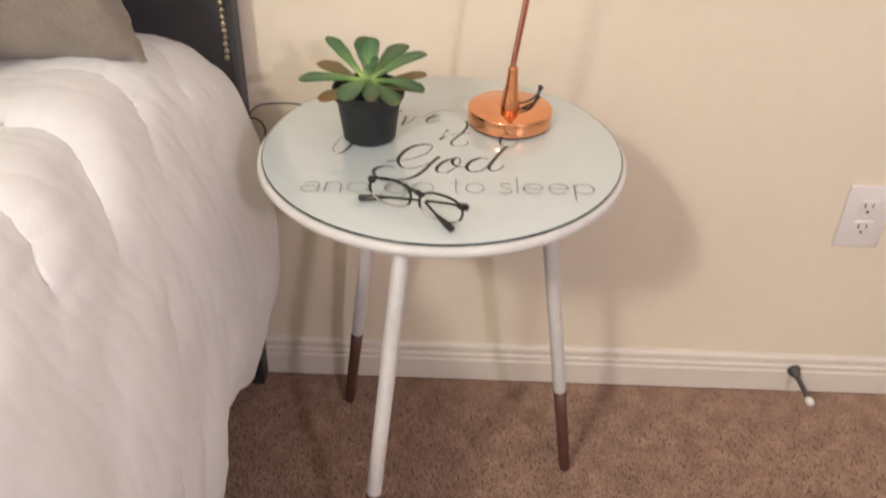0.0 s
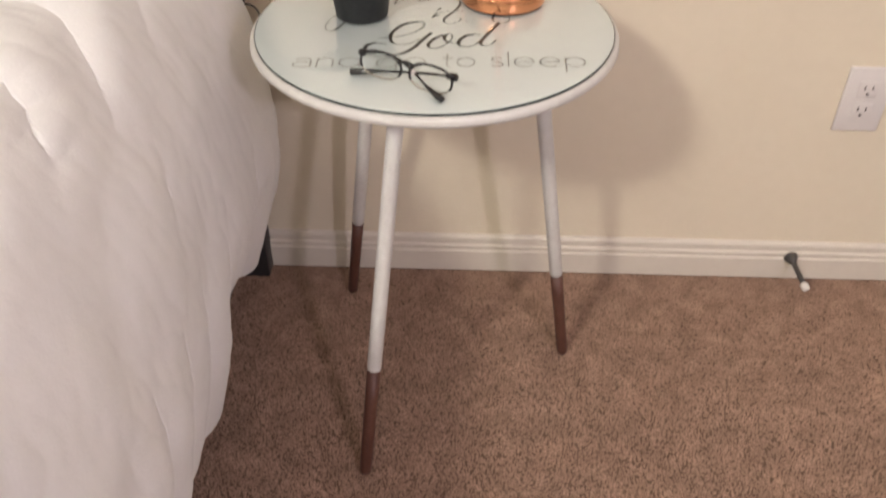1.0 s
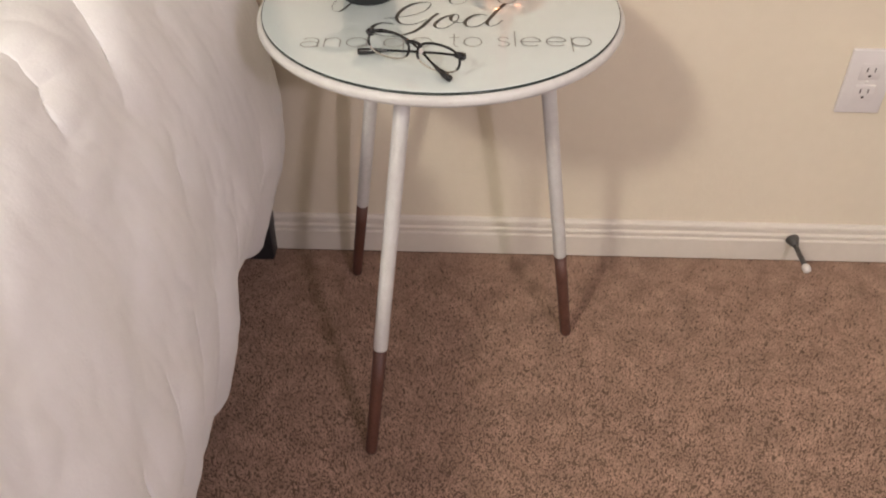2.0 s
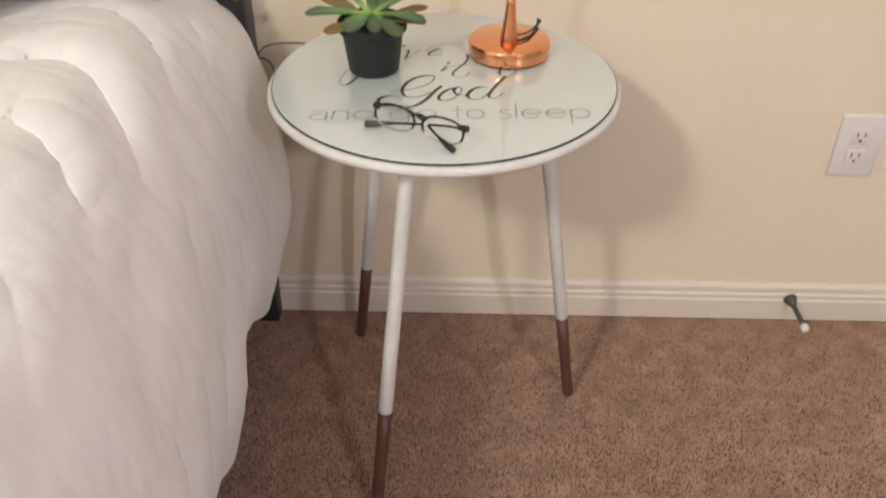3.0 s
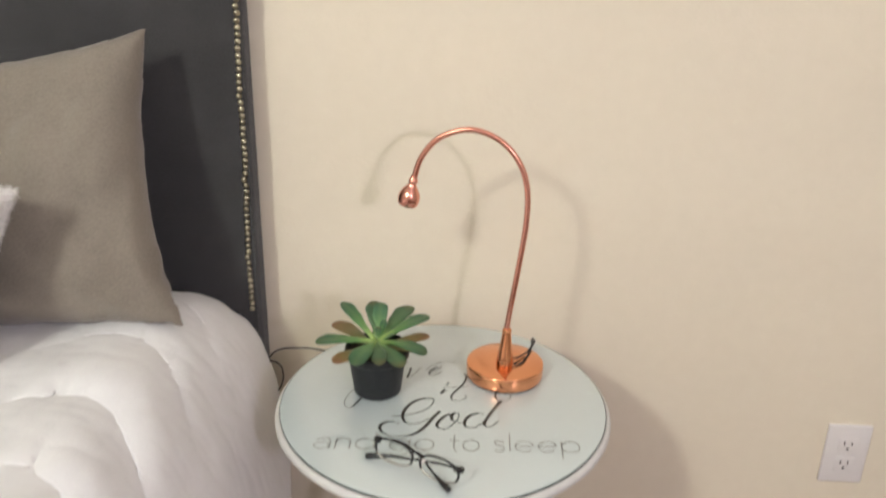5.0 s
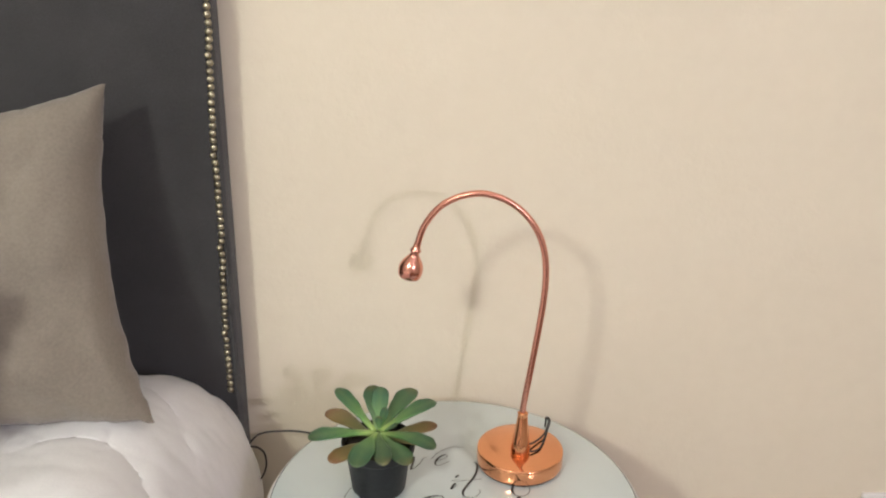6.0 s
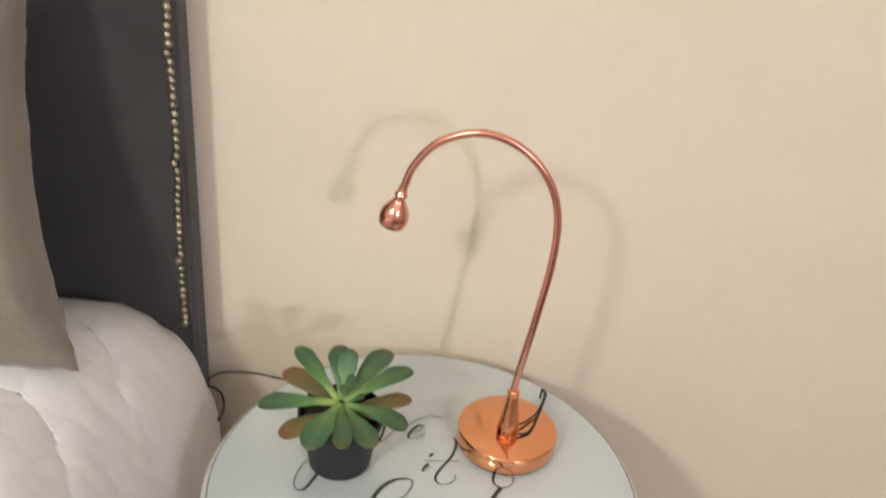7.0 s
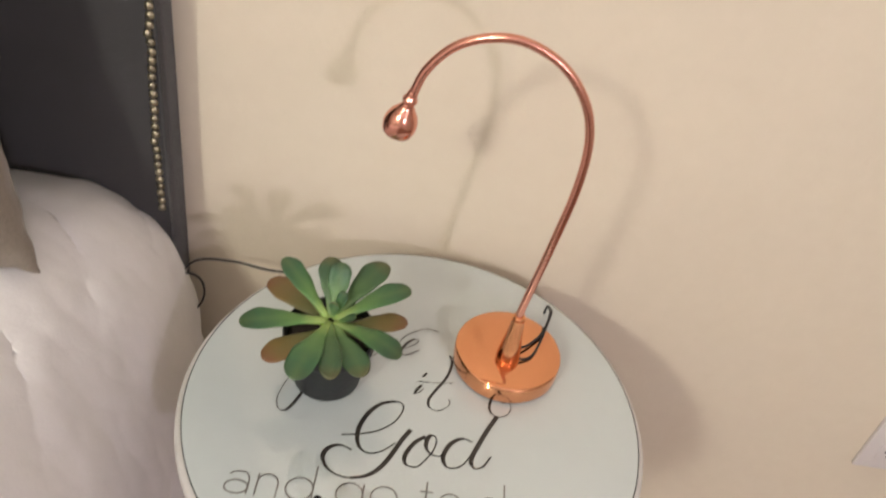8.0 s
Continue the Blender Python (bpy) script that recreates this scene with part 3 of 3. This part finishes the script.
def word(name, strokes, mat, thick, thin, label):
    bm = bmesh.new()
    for k, st in enumerate(strokes):
        ribbon(bm, spline([(x, y, 0) for x, y in st], 10), thick, thin, TOP + 0.0006 + 0.00002 * k)
    ob = part(name, bm, mat, DISC_OB, label, smooth=False)
    return ob


def arc(cx, cy, rx, ry, a0, a1, n=14):
    return [(cx + rx * math.cos(radians(a0 + (a1 - a0) * k / n)), cy + ry * math.sin(radians(a0 + (a1 - a0) * k / n))) for k in range(n + 1)]


def line(x0, y0, x1, y1):
    return [(x0 + (x1 - x0) * k / 3, y0 + (y1 - y0) * k / 3) for k in range(4)]


def shear(pts, cx, cy, k):
    return [(x + k * (y - cy), y) for x, y in pts]


# the large word, letter by letter
word("letter", [
    [(-0.0556, -0.3034), (-0.0387, -0.2963), (-0.0249, -0.2835), (-0.0184, -0.2684), (-0.0199, -0.2602), (-0.0285, -0.2591), (-0.0403, -0.2642), (-0.0508, -0.2768), (-0.0571, -0.2937),
     (-0.0575, -0.3084), (-0.0526, -0.3198), (-0.0430, -0.3232), (-0.0319, -0.3186), (-0.0209, -0.3075)],
    [(-0.0082, -0.2899), (-0.0150, -0.3025), (-0.0205, -0.3152), (-0.0268, -0.3291), (-0.0347, -0.3410), (-0.0445, -0.3488), (-0.0568, -0.3528)],
    [(-0.0605, -0.3232), (-0.0675, -0.3200), (-0.0759, -0.3202), (-0.0834, -0.3261), (-0.0854, -0.3352), (-0.0804, -0.3449), (-0.0699, -0.3515), (-0.0568, -0.3528), (-0.0445, -0.3488)],
    [(-0.0728, -0.3073), (-0.0655, -0.3059), (-0.0571, -0.3044)],
], INK, 0.0046, 0.0014, "black script capital G")
word("letter", [
    [(0.0066, -0.2952), (-0.0024, -0.3034), (-0.0092, -0.3157), (-0.0107, -0.3255), (-0.0064, -0.3310), (0.0020, -0.3302), (0.0086, -0.3221), (0.0147, -0.3114), (0.0176, -0.3011), (0.0164, -0.2940),
     (0.0119, -0.2928), (0.0086, -0.2981), (0.0083, -0.3074), (0.0132, -0.3136), (0.0204, -0.3155), (0.0261, -0.3119)],
], INK, 0.0044, 0.0013, "black script letter o")
word("letter", [
    [(0.0522, -0.2934), (0.0432, -0.2910), (0.0342, -0.2960), (0.0278, -0.3057), (0.0254, -0.3171), (0.0292, -0.3253), (0.0373, -0.3257), (0.0450, -0.3200), (0.0518, -0.3079), (0.0578, -0.2957)],
    [(0.0752, -0.2580), (0.0664, -0.2760), (0.0590, -0.2935), (0.0530, -0.3096), (0.0524, -0.3186), (0.0569, -0.3229), (0.0638, -0.3191), (0.0683, -0.3113), (0.0709, -0.3070)],
], INK, 0.0046, 0.0014, "black script letter d")
word("word_it", [
    [(0.0009, -0.2162), (-0.0033, -0.2216)],
    [(-0.0033, -0.2329), (-0.0073, -0.2396), (-0.0090, -0.2451), (-0.0047, -0.2421), (-0.0006, -0.2368)],
    [(0.0224, -0.1874), (0.0253, -0.1948), (0.0244, -0.2067), (0.0201, -0.2207), (0.0120, -0.2358), (0.0062, -0.2480), (0.0058, -0.2567), (0.0102, -0.2615), (0.0176, -0.2615), (0.0251, -0.2551), (0.0269, -0.2490), (0.0249, -0.2457)],
    [(-0.0084, -0.2287), (0.0101, -0.2272), (0.0298, -0.2241)],
], INK, 0.0029, 0.0009, "black script lettering it")
word("word_to_script", [
    [(0.0950, -0.1850), (0.0860, -0.2050), (0.0767, -0.2215), (0.0700, -0.2340), (0.0670, -0.2455), (0.0690, -0.2545), (0.0766, -0.2580), (0.0851, -0.2542), (0.0889, -0.2456), (0.0876, -0.2379)],
    [(0.0772, -0.2385), (0.0824, -0.2396), (0.0875, -0.2342), (0.0862, -0.2271)],
], INK, 0.0029, 0.0009, "black script lettering to")
word("word_give", [
    [(-0.090, -0.160), (-0.084, -0.166), (-0.092, -0.158), (-0.112, -0.172), (-0.124, -0.200), (-0.120, -0.222), (-0.104, -0.220), (-0.092, -0.205), (-0.098, -0.222), (-0.107, -0.238), (-0.1153, -0.2538),
     (-0.1205, -0.2693), (-0.1267, -0.2845), (-0.1326, -0.2898), (-0.1382, -0.2867), (-0.1410, -0.2768), (-0.1395, -0.2637), (-0.1349, -0.2489), (-0.1250, -0.2360), (-0.1120, -0.2270)],
    [(-0.070, -0.176), (-0.076, -0.190), (-0.079, -0.203), (-0.074, -0.208), (-0.067, -0.200)],
    [(-0.064, -0.160), (-0.067, -0.166)],
    [(-0.062, -0.182), (-0.057, -0.178), (-0.058, -0.192), (-0.060, -0.206), (-0.050, -0.194), (-0.044, -0.180), (-0.040, -0.178)],
    [(-0.0259, -0.1870), (-0.0176, -0.1804), (-0.0122, -0.1735), (-0.0173, -0.1720), (-0.0244, -0.1793), (-0.0287, -0.1892), (-0.0274, -0.1954), (-0.0204, -0.1939), (-0.0103, -0.1862)],
    [(-0.0343, -0.1823), (-0.0267, -0.1691), (-0.0155, -0.1591), (-0.0036, -0.1540), (0.0077, -0.1558)],
], INK, 0.0029, 0.0009, "black script lettering Give")


def plain(letter):
    """Thin upright letters, one unit high to the top of the small o: the strokes and the width."""
    ring = arc(0.5, 0.5, 0.5, 0.5, 0, 360, 28)
    return {
        "a": ([arc(0.42, 0.30, 0.42, 0.30, 0, 360, 24), [(0.08, 0.84), (0.25, 0.97), (0.48, 1.0), (0.70, 0.94), (0.82, 0.74), (0.84, 0.45), (0.84, 0.0)]], 0.84),
        "n": ([line(0, 1, 0, 0), [(0, 0.5), *arc(0.38, 0.58, 0.38, 0.42, 180, 0, 12), (0.76, 0.3), (0.76, 0)]], 0.76),
        "d": ([ring, line(1, 1.6, 1, 0)], 1.0),
        "g": ([ring, [(1, 1), (1, 0.4), (1, -0.1), *arc(0.5, -0.12, 0.5, 0.36, 0, -150, 10)]], 1.0),
        "o": ([ring], 1.0),
        "t": ([[(0.28, 1.45), (0.28, 0.8), (0.28, 0.3), (0.34, 0.04), (0.5, 0.0)], line(0, 0.98, 0.58, 0.98)], 0.55),
        "s": ([[(0.58, 0.84), (0.46, 0.98), (0.25, 1.0), (0.09, 0.88), (0.1, 0.68), (0.33, 0.53), (0.56, 0.4), (0.62, 0.2), (0.48, 0.03), (0.25, 0.0), (0.04, 0.13)]], 0.62),
        "l": ([line(0, 1.7, 0, 0)], 0.0),
        "e": ([line(0.02, 0.5, 0.98, 0.5), arc(0.5, 0.5, 0.5, 0.5, 0, 318, 24)], 1.0),
        "p": ([line(0, 1, 0, -0.6), ring], 1.0),
    }[letter]


def plain_word(name, text, x0, x1, label):
    """Sets a thin word between x0 and x1 on the slightly rising bottom line."""
    gap = 0.30
    span = sum(plain(c)[1] for c in text) + gap * (len(text) - 1)
    sx = (x1 - x0) / span
    sy = 0.0228
    strokes, x = [], 0.0
    for c in text:
        lines, wide = plain(c)
        for st in lines:
            strokes.append([(x0 + (x + px) * sx, -0.3785 + 0.045 * (x0 + (x + px) * sx) + py * sy) for px, py in st])
        x += wide + gap
    bm = bmesh.new()
    for k, st in enumerate(strokes):
        ribbon(bm, spline([(a, b, 0) for a, b in st], 4), 0.0013, 0.0013, TOP + 0.0006 + 0.00002 * k)
    part(name, bm, INK_GREY, DISC_OB, label, smooth=False)


plain_word("word_and", "and", -0.1645, -0.0875, "thin grey lettering and")
plain_word("word_go", "go", -0.067, -0.0125, "thin grey lettering go")
plain_word("word_to", "to", 0.0075, 0.0455, "thin grey lettering to")
plain_word("word_sleep", "sleep", 0.0635, 0.1735, "thin grey lettering sleep")


# ---------------------------------------------------------------- the lamp
LX, LY = 0.081, -0.186


def desk_lamp():
    t = thing("desk_lamp", (LX, LY, TOP), "polished copper gooseneck desk lamp with round weighted base", "lamp")
    z = TOP + 0.0009
    part("pad", lathe([(0.03, z), (0.0535, z), (0.0535, z + 0.002), (0.03, z + 0.002)], (LX, LY, 0), 64), RUBBER, t, "black rubber pad")
    b = z + 0.002
    base = [(0.02, b), (0.0545, b), (0.0556, b + 0.001), (0.0558, b + 0.004), (0.0558, b + 0.0175), (0.0552, b + 0.0195), (0.0538, b + 0.0205)]
    part("base", lathe(base + [(0.02, b + 0.0206)], (LX, LY, 0), 96), COPPER_TOP, t)
    deck = b + 0.0206
    foot = Vector((0.0795, -0.2000, deck))
    axis = (Vector((0.0812, -0.1932, 0.7000)) - foot).normalized()
    part("collar", lathe([(0.0108, -0.004), (0.0120, 0.001), (0.0124, 0.006), (0.0104, 0.020), (0.0080, 0.036), (0.0066, 0.050), (0.0064, 0.0535), (0.0067, 0.0540), (0.0067, 0.0565), (0.0050, 0.0575)], foot, 40, axis), COPPER, t)
    start = foot + axis * 0.050
    route = spline([start, (0.0818, -0.1928, 0.7120), (0.0922, -0.191, 0.7920), (0.0998, -0.188, 0.8620), (0.0975, -0.185, 0.9120), (0.0825, -0.183, 0.9480), (0.0550, -0.180, 0.9735),
                    (0.0180, -0.177, 0.9835), (-0.0205, -0.173, 0.9705), (-0.0450, -0.169, 0.9415), (-0.0560, -0.166, 0.9080)], 36)
    # fine ridges of the wound neck
    part("gooseneck", tube(route, lambda s: 0.0040 + 0.00022 * math.sin(s * 2 * math.pi * 150), 14), COPPER_PINK, t, "ridged rose copper gooseneck")
    tip = Vector((-0.0560, -0.166, 0.9080))
    d = Vector((-0.008, 0.001, -0.034)).normalized()
    head = [(0.0040, -0.010), (0.0046, -0.007), (0.0052, -0.002), (0.0068, -0.0005), (0.0070, 0.0018), (0.0056, 0.0036), (0.0054, 0.0062), (0.0070, 0.0095), (0.0100, 0.0138),
            (0.0132, 0.0190), (0.0152, 0.0250), (0.0157, 0.0305), (0.0150, 0.0360), (0.0138, 0.0400), (0.0126, 0.0412)]
    head = [(r * 0.97, h * 0.90) for r, h in head]
    part("head", lathe(head + [(0.0108, 0.0358), (0.004, 0.0348)], tip, 40, d), COPPER_PINK, t, "rose copper bell-shaped lamp head")
    part("diffuser", lathe([(0.0101, 0.0342), (0.0104, 0.0363), (0.006, 0.0367)], tip, 28, d), TIP, t, "unlit frosted diffuser")
    # flex from the collar over the back edge, hanging down behind and away to the headboard
    cord = spline([(0.086, -0.190, deck + 0.008), (0.096, -0.184, deck + 0.0040), (0.108, -0.171, deck + 0.0030), (0.117, -0.157, deck + 0.004), (0.1235, -0.136, deck + 0.0035), (0.1265, -0.117, 0.6430), (0.1245, -0.108, 0.6390),
                   (0.1250, -0.101, 0.6260), (0.1240, -0.100, 0.605), (0.120, -0.090, 0.580), (0.09, -0.050, 0.550), (0.02, -0.030, 0.535), (-0.08, -0.028, 0.545), (-0.160, -0.040, 0.562),
                   (-0.205, -0.050, 0.571), (-0.245, -0.048, 0.574), (-0.290, -0.050, 0.568), (-0.308, -0.060, 0.540), (-0.300, -0.062, 0.505), (-0.288, -0.062, 0.500), (-0.279, -0.060, 0.522),
                   (-0.283, -0.058, 0.545), (-0.302, -0.058, 0.552), (-0.330, -0.058, 0.530), (-0.360, -0.060, 0.50)], 10)
    part("cord", tube(cord, 0.0013, 8), RUBBER, t, "thin black power cord")
    slack = spline([(0.086, -0.199, deck + 0.006), (0.095, -0.200, deck + 0.0025), (0.106, -0.191, deck + 0.0018), (0.115, -0.168, deck + 0.0022), (0.1225, -0.142, deck + 0.0018), (0.1280, -0.120, 0.6425), (0.1262, -0.109, 0.6370)], 10)
    part("cord_loop", tube(slack, 0.0013, 8), RUBBER, t, "thin black cord doubled back")
    return t


desk_lamp()


# ---------------------------------------------------------------- the succulent
PX, PY = -0.0990, -0.2405


def leaf_mesh(name, mat, arch, cup):
    """A spoon-shaped fleshy leaf one unit long, rising and cupped, with a small point."""
    n, k = 22, 14
    verts, faces = [], []
    for i in range(n + 1):
        s = 1 - (1 - i / n) ** 1.7
        wide = 0.058 + 0.135 * (1 / (1 + math.exp(-(s - 0.45) * 10)))
        wide *= math.sqrt(max(0.0, 1 - max(0.0, (s - 0.72) / 0.28) ** 2.4)) if s < 1 else 0.0
        fat = 0.046 * (1 - 0.45 * s) * (1 if s < 0.9 else math.sqrt(max(0.02, 1 - ((s - 0.9) / 0.1) ** 2)))
        mid = arch * math.sin(s * math.pi * 0.9)
        for j in range(k):
            a = 2 * math.pi * j / k
            yy = max(wide, 0.004) * math.cos(a) * (0.90 + 0.035 * math.sin(s * 21 + arch * 90))
            zz = fat * math.sin(a) + cup * (yy / 0.2) ** 2 + mid
            verts.append((s, yy, zz))
    for i in range(n):
        for j in range(k):
            faces.append((i * k + j, i * k + (j + 1) % k, (i + 1) * k + (j + 1) % k, (i + 1) * k + j))
    faces.append(tuple(range(k))[::-1])
    faces.append(tuple(n * k + j for j in range(k)))
    return mesh_from(name, verts, faces, mat)


def succulent():
    t = thing("succulent", (PX, PY, TOP), "green rosette succulent in a black plastic nursery pot", "plant")
    z = TOP + 0.0008
    pot = [(0.02, z), (0.0315, z), (0.0330, z + 0.002), (0.0395, z + 0.052), (0.0402, z + 0.0545), (0.0436, z + 0.0552), (0.0446, z + 0.057), (0.0450, z + 0.0665), (0.0444, z + 0.068),
           (0.0425, z + 0.068), (0.0415, z + 0.064), (0.0405, z + 0.058), (0.02, z + 0.0575)]
    p = part("pot", lathe(pot, (PX, PY, 0), 56), POT, t, "black plastic nursery pot")
    bm = lathe([(0.0402, z + 0.0575), (0.0400, z + 0.0605), (0.030, z + 0.0622), (0.015, z + 0.0632), (0.004, z + 0.0636)], (PX, PY, 0), 40)
    for v in bm.verts:
        v.co.z += 0.0016 * noise.noise(v.co * 160)
    part("soil", bm, SOIL, t, "dark potting soil")
    core = Vector((-0.1000, -0.2330, 0.6990))
    stem = [Vector((PX, PY, z + 0.060)), Vector((PX - 0.001, PY + 0.004, 0.684)), core - Vector((0, 0, 0.011))]
    part("stem", tube(stem, lambda s: 0.0075 - 0.002 * s, 12), LEAF_DARK, t)
    shapes = {}
    # tip, relative width, rise of the back, cup, material
    leaves = [
        ((-0.1810, -0.2620, 0.7020), 0.98, 0.05, 0.05, LEAF), ((-0.1540, -0.2030, 0.7360), 0.92, 0.03, 0.05, LEAF), ((-0.1670, -0.1980, 0.7000), 1.15, 0.06, 0.02, LEAF_OLD),
        ((-0.1100, -0.1860, 0.7320), 1.15, 0.05, 0.06, LEAF_DARK), ((-0.0980, -0.1930, 0.7340), 1.05, 0.02, 0.05, LEAF), ((-0.0570, -0.1640, 0.7140), 1.02, 0.05, 0.05, LEAF_DARK),
        ((-0.0290, -0.1970, 0.7150), 0.98, 0.06, 0.05, LEAF), ((-0.0270, -0.2280, 0.7000), 1.0, 0.05, 0.02, LEAF_OLD), ((-0.0290, -0.2660, 0.6920), 1.0, 0.09, 0.04, LEAF),
        ((-0.1190, -0.3200, 0.7020), 1.0, 0.08, 0.05, LEAF), ((-0.0880, -0.3100, 0.6980), 0.85, 0.08, 0.04, LEAF_DARK), ((-0.1520, -0.2900, 0.6880), 1.05, 0.06, 0.02, LEAF_OLD),
        ((-0.0320, -0.2500, 0.6880), 0.85, 0.05, 0.02, LEAF_OLD), ((-0.0600, -0.2900, 0.6860), 1.1, 0.05, 0.03, LEAF_DARK),
        ((-0.0900, -0.2170, 0.7190), 1.0, 0.02, 0.06, LEAF), ((-0.0760, -0.2360, 0.7060), 1.2, 0.03, 0.06, LEAF), ((-0.0985, -0.2270, 0.7130), 1.3, 0.0, 0.08, LEAF_DARK),
    ]
    for tip, wide, arch, cup, mat in leaves:
        tip = Vector(tip)
        flat = Vector((tip.x - core.x, tip.y - core.y, 0))
        low = 0.010 if mat is LEAF_OLD else 0.0
        root = core + flat.normalized() * 0.004 + Vector((0, 0, -0.006 - low))
        d = tip - root
        x = d.normalized()
        y = Vector((0, 0, 1)).cross(x).normalized()
        zz = x.cross(y)
        key = (mat.name, arch, cup)
        if key not in shapes:
            shapes[key] = leaf_mesh("leaf", mat, arch, cup)
        m = Matrix((x, y, zz)).transposed().to_4x4()
        m = Matrix.Translation(root) @ m @ Matrix.Diagonal((d.length, d.length * wide * (0.085 / max(0.05, d.length)) ** 0.3, d.length, 1))
        hang("leaf", shapes[key], t, "ageing orange-brown leaf" if mat is LEAF_OLD else "", m)
    return t


succulent()


# ---------------------------------------------------------------- the spectacles
def spectacles():
    a, b = Vector((-0.0815, -0.4020, 0)), Vector((0.0285, -0.4600, 0))
    x = (b - a).normalized()
    y = Vector((0, 0, 1)).cross(x)
    lean = 0.20
    mid = (a + b) / 2 - x * 0.0045 - y * 0.0035
    base = TOP + 0.0009

    def w(px, py, pz):
        """From the front's own frame: along it, behind it (away from the temples), up."""
        return Vector((mid.x, mid.y, base)) + x * px + y * (py + lean * pz) + Vector((0, 0, pz))

    t = thing("eyeglasses", (mid.x, mid.y, base), "black and silver eyeglasses with folded temples on the table", "eyeglasses")
    half, ht = 0.0264, 0.0140

    def outline(cx, a0, a1, n):
        out = []
        for k in range(n + 1):
            q = radians(a0 + (a1 - a0) * k / n)
            c, s = math.cos(q), math.sin(q)
            e = 0.84
            out.append(w(cx + half * math.copysign(abs(c) ** e, c), 0, 0.0190 + ht * math.copysign(abs(s) ** e, s)))
        return out

    for sgn in (-1, 1):
        cx = sgn * 0.0318
        brow = outline(cx, 205, -28, 40)
        part("brow_rim", tube(brow, 0.0015, 10), ACETATE, t, "black upper rim")
        part("lower_rim", tube(outline(cx, 205, 335, 30), 0.0010, 8), WIRE, t, "thin silver lower rim")
        bm = bmesh.new()
        ring = outline(cx, 0, 354, 47)
        c0 = bm.verts.new(w(cx, 0.0012, 0.0190))
        vs = [bm.verts.new(p) for p in ring]
        for p, q in zip(vs, vs[1:] + vs[:1]):
            bm.faces.new((c0, p, q))
        glass = part("lens", bm, LENS, t, "clear lens")
        glass.visible_shadow = False
        # end piece and hinge
        part("end_piece", tube([w(sgn * 0.0525, 0, 0.0272), w(sgn * 0.0560, -0.0005, 0.0278), w(sgn * 0.0580, 0.0005, 0.0268), w(sgn * 0.0588, 0.005, 0.0248)], lambda s: 0.0036 + 0.0010 * s, 10), ACETATE, t)
        # folded temple running down behind the lenses to the other side
        if sgn < 0:
            stops = [(-0.0584, 0.006, 0.0255), (-0.030, 0.012, 0.0265), (0.0, 0.010, 0.0185), (0.024, 0.003, 0.0095), (0.038, -0.002, 0.0060), (0.0520, -0.007, 0.0036)]
        else:
            stops = [(0.0584, 0.006, 0.0245), (0.030, 0.012, 0.0185), (0.0, 0.011, 0.0135), (-0.035, 0.006, 0.0090), (-0.052, 0.002, 0.0062), (-0.0690, -0.003, 0.0034)]
        route = spline([w(*p) for p in stops], 8)
        n = len(route)
        part("temple", tube(route[: int(n * 0.62)], 0.0015, 10), ACETATE, t)
        part("temple_tip", tube(route[int(n * 0.60):], lambda s: 0.0015 + 0.0024 * min(1, s * 1.5), 10), ACETATE, t, "black temple tip")
    bridge = spline([w(-0.0098, 0, 0.0255), w(-0.004, 0.001, 0.0282), w(0.004, 0.001, 0.0282), w(0.0098, 0, 0.0255)], 6)
    part("bridge", tube(bridge, 0.0019, 10), ACETATE, t)
    for sgn in (-1, 1):
        part("nose_pad", lathe([(0.001, -0.001), (0.0032, -0.0004), (0.0034, 0.0004), (0.001, 0.001)], w(sgn * 0.0075, 0.004, 0.0190), 14, x * sgn + y * -0.5), TIP, t)


spectacles()
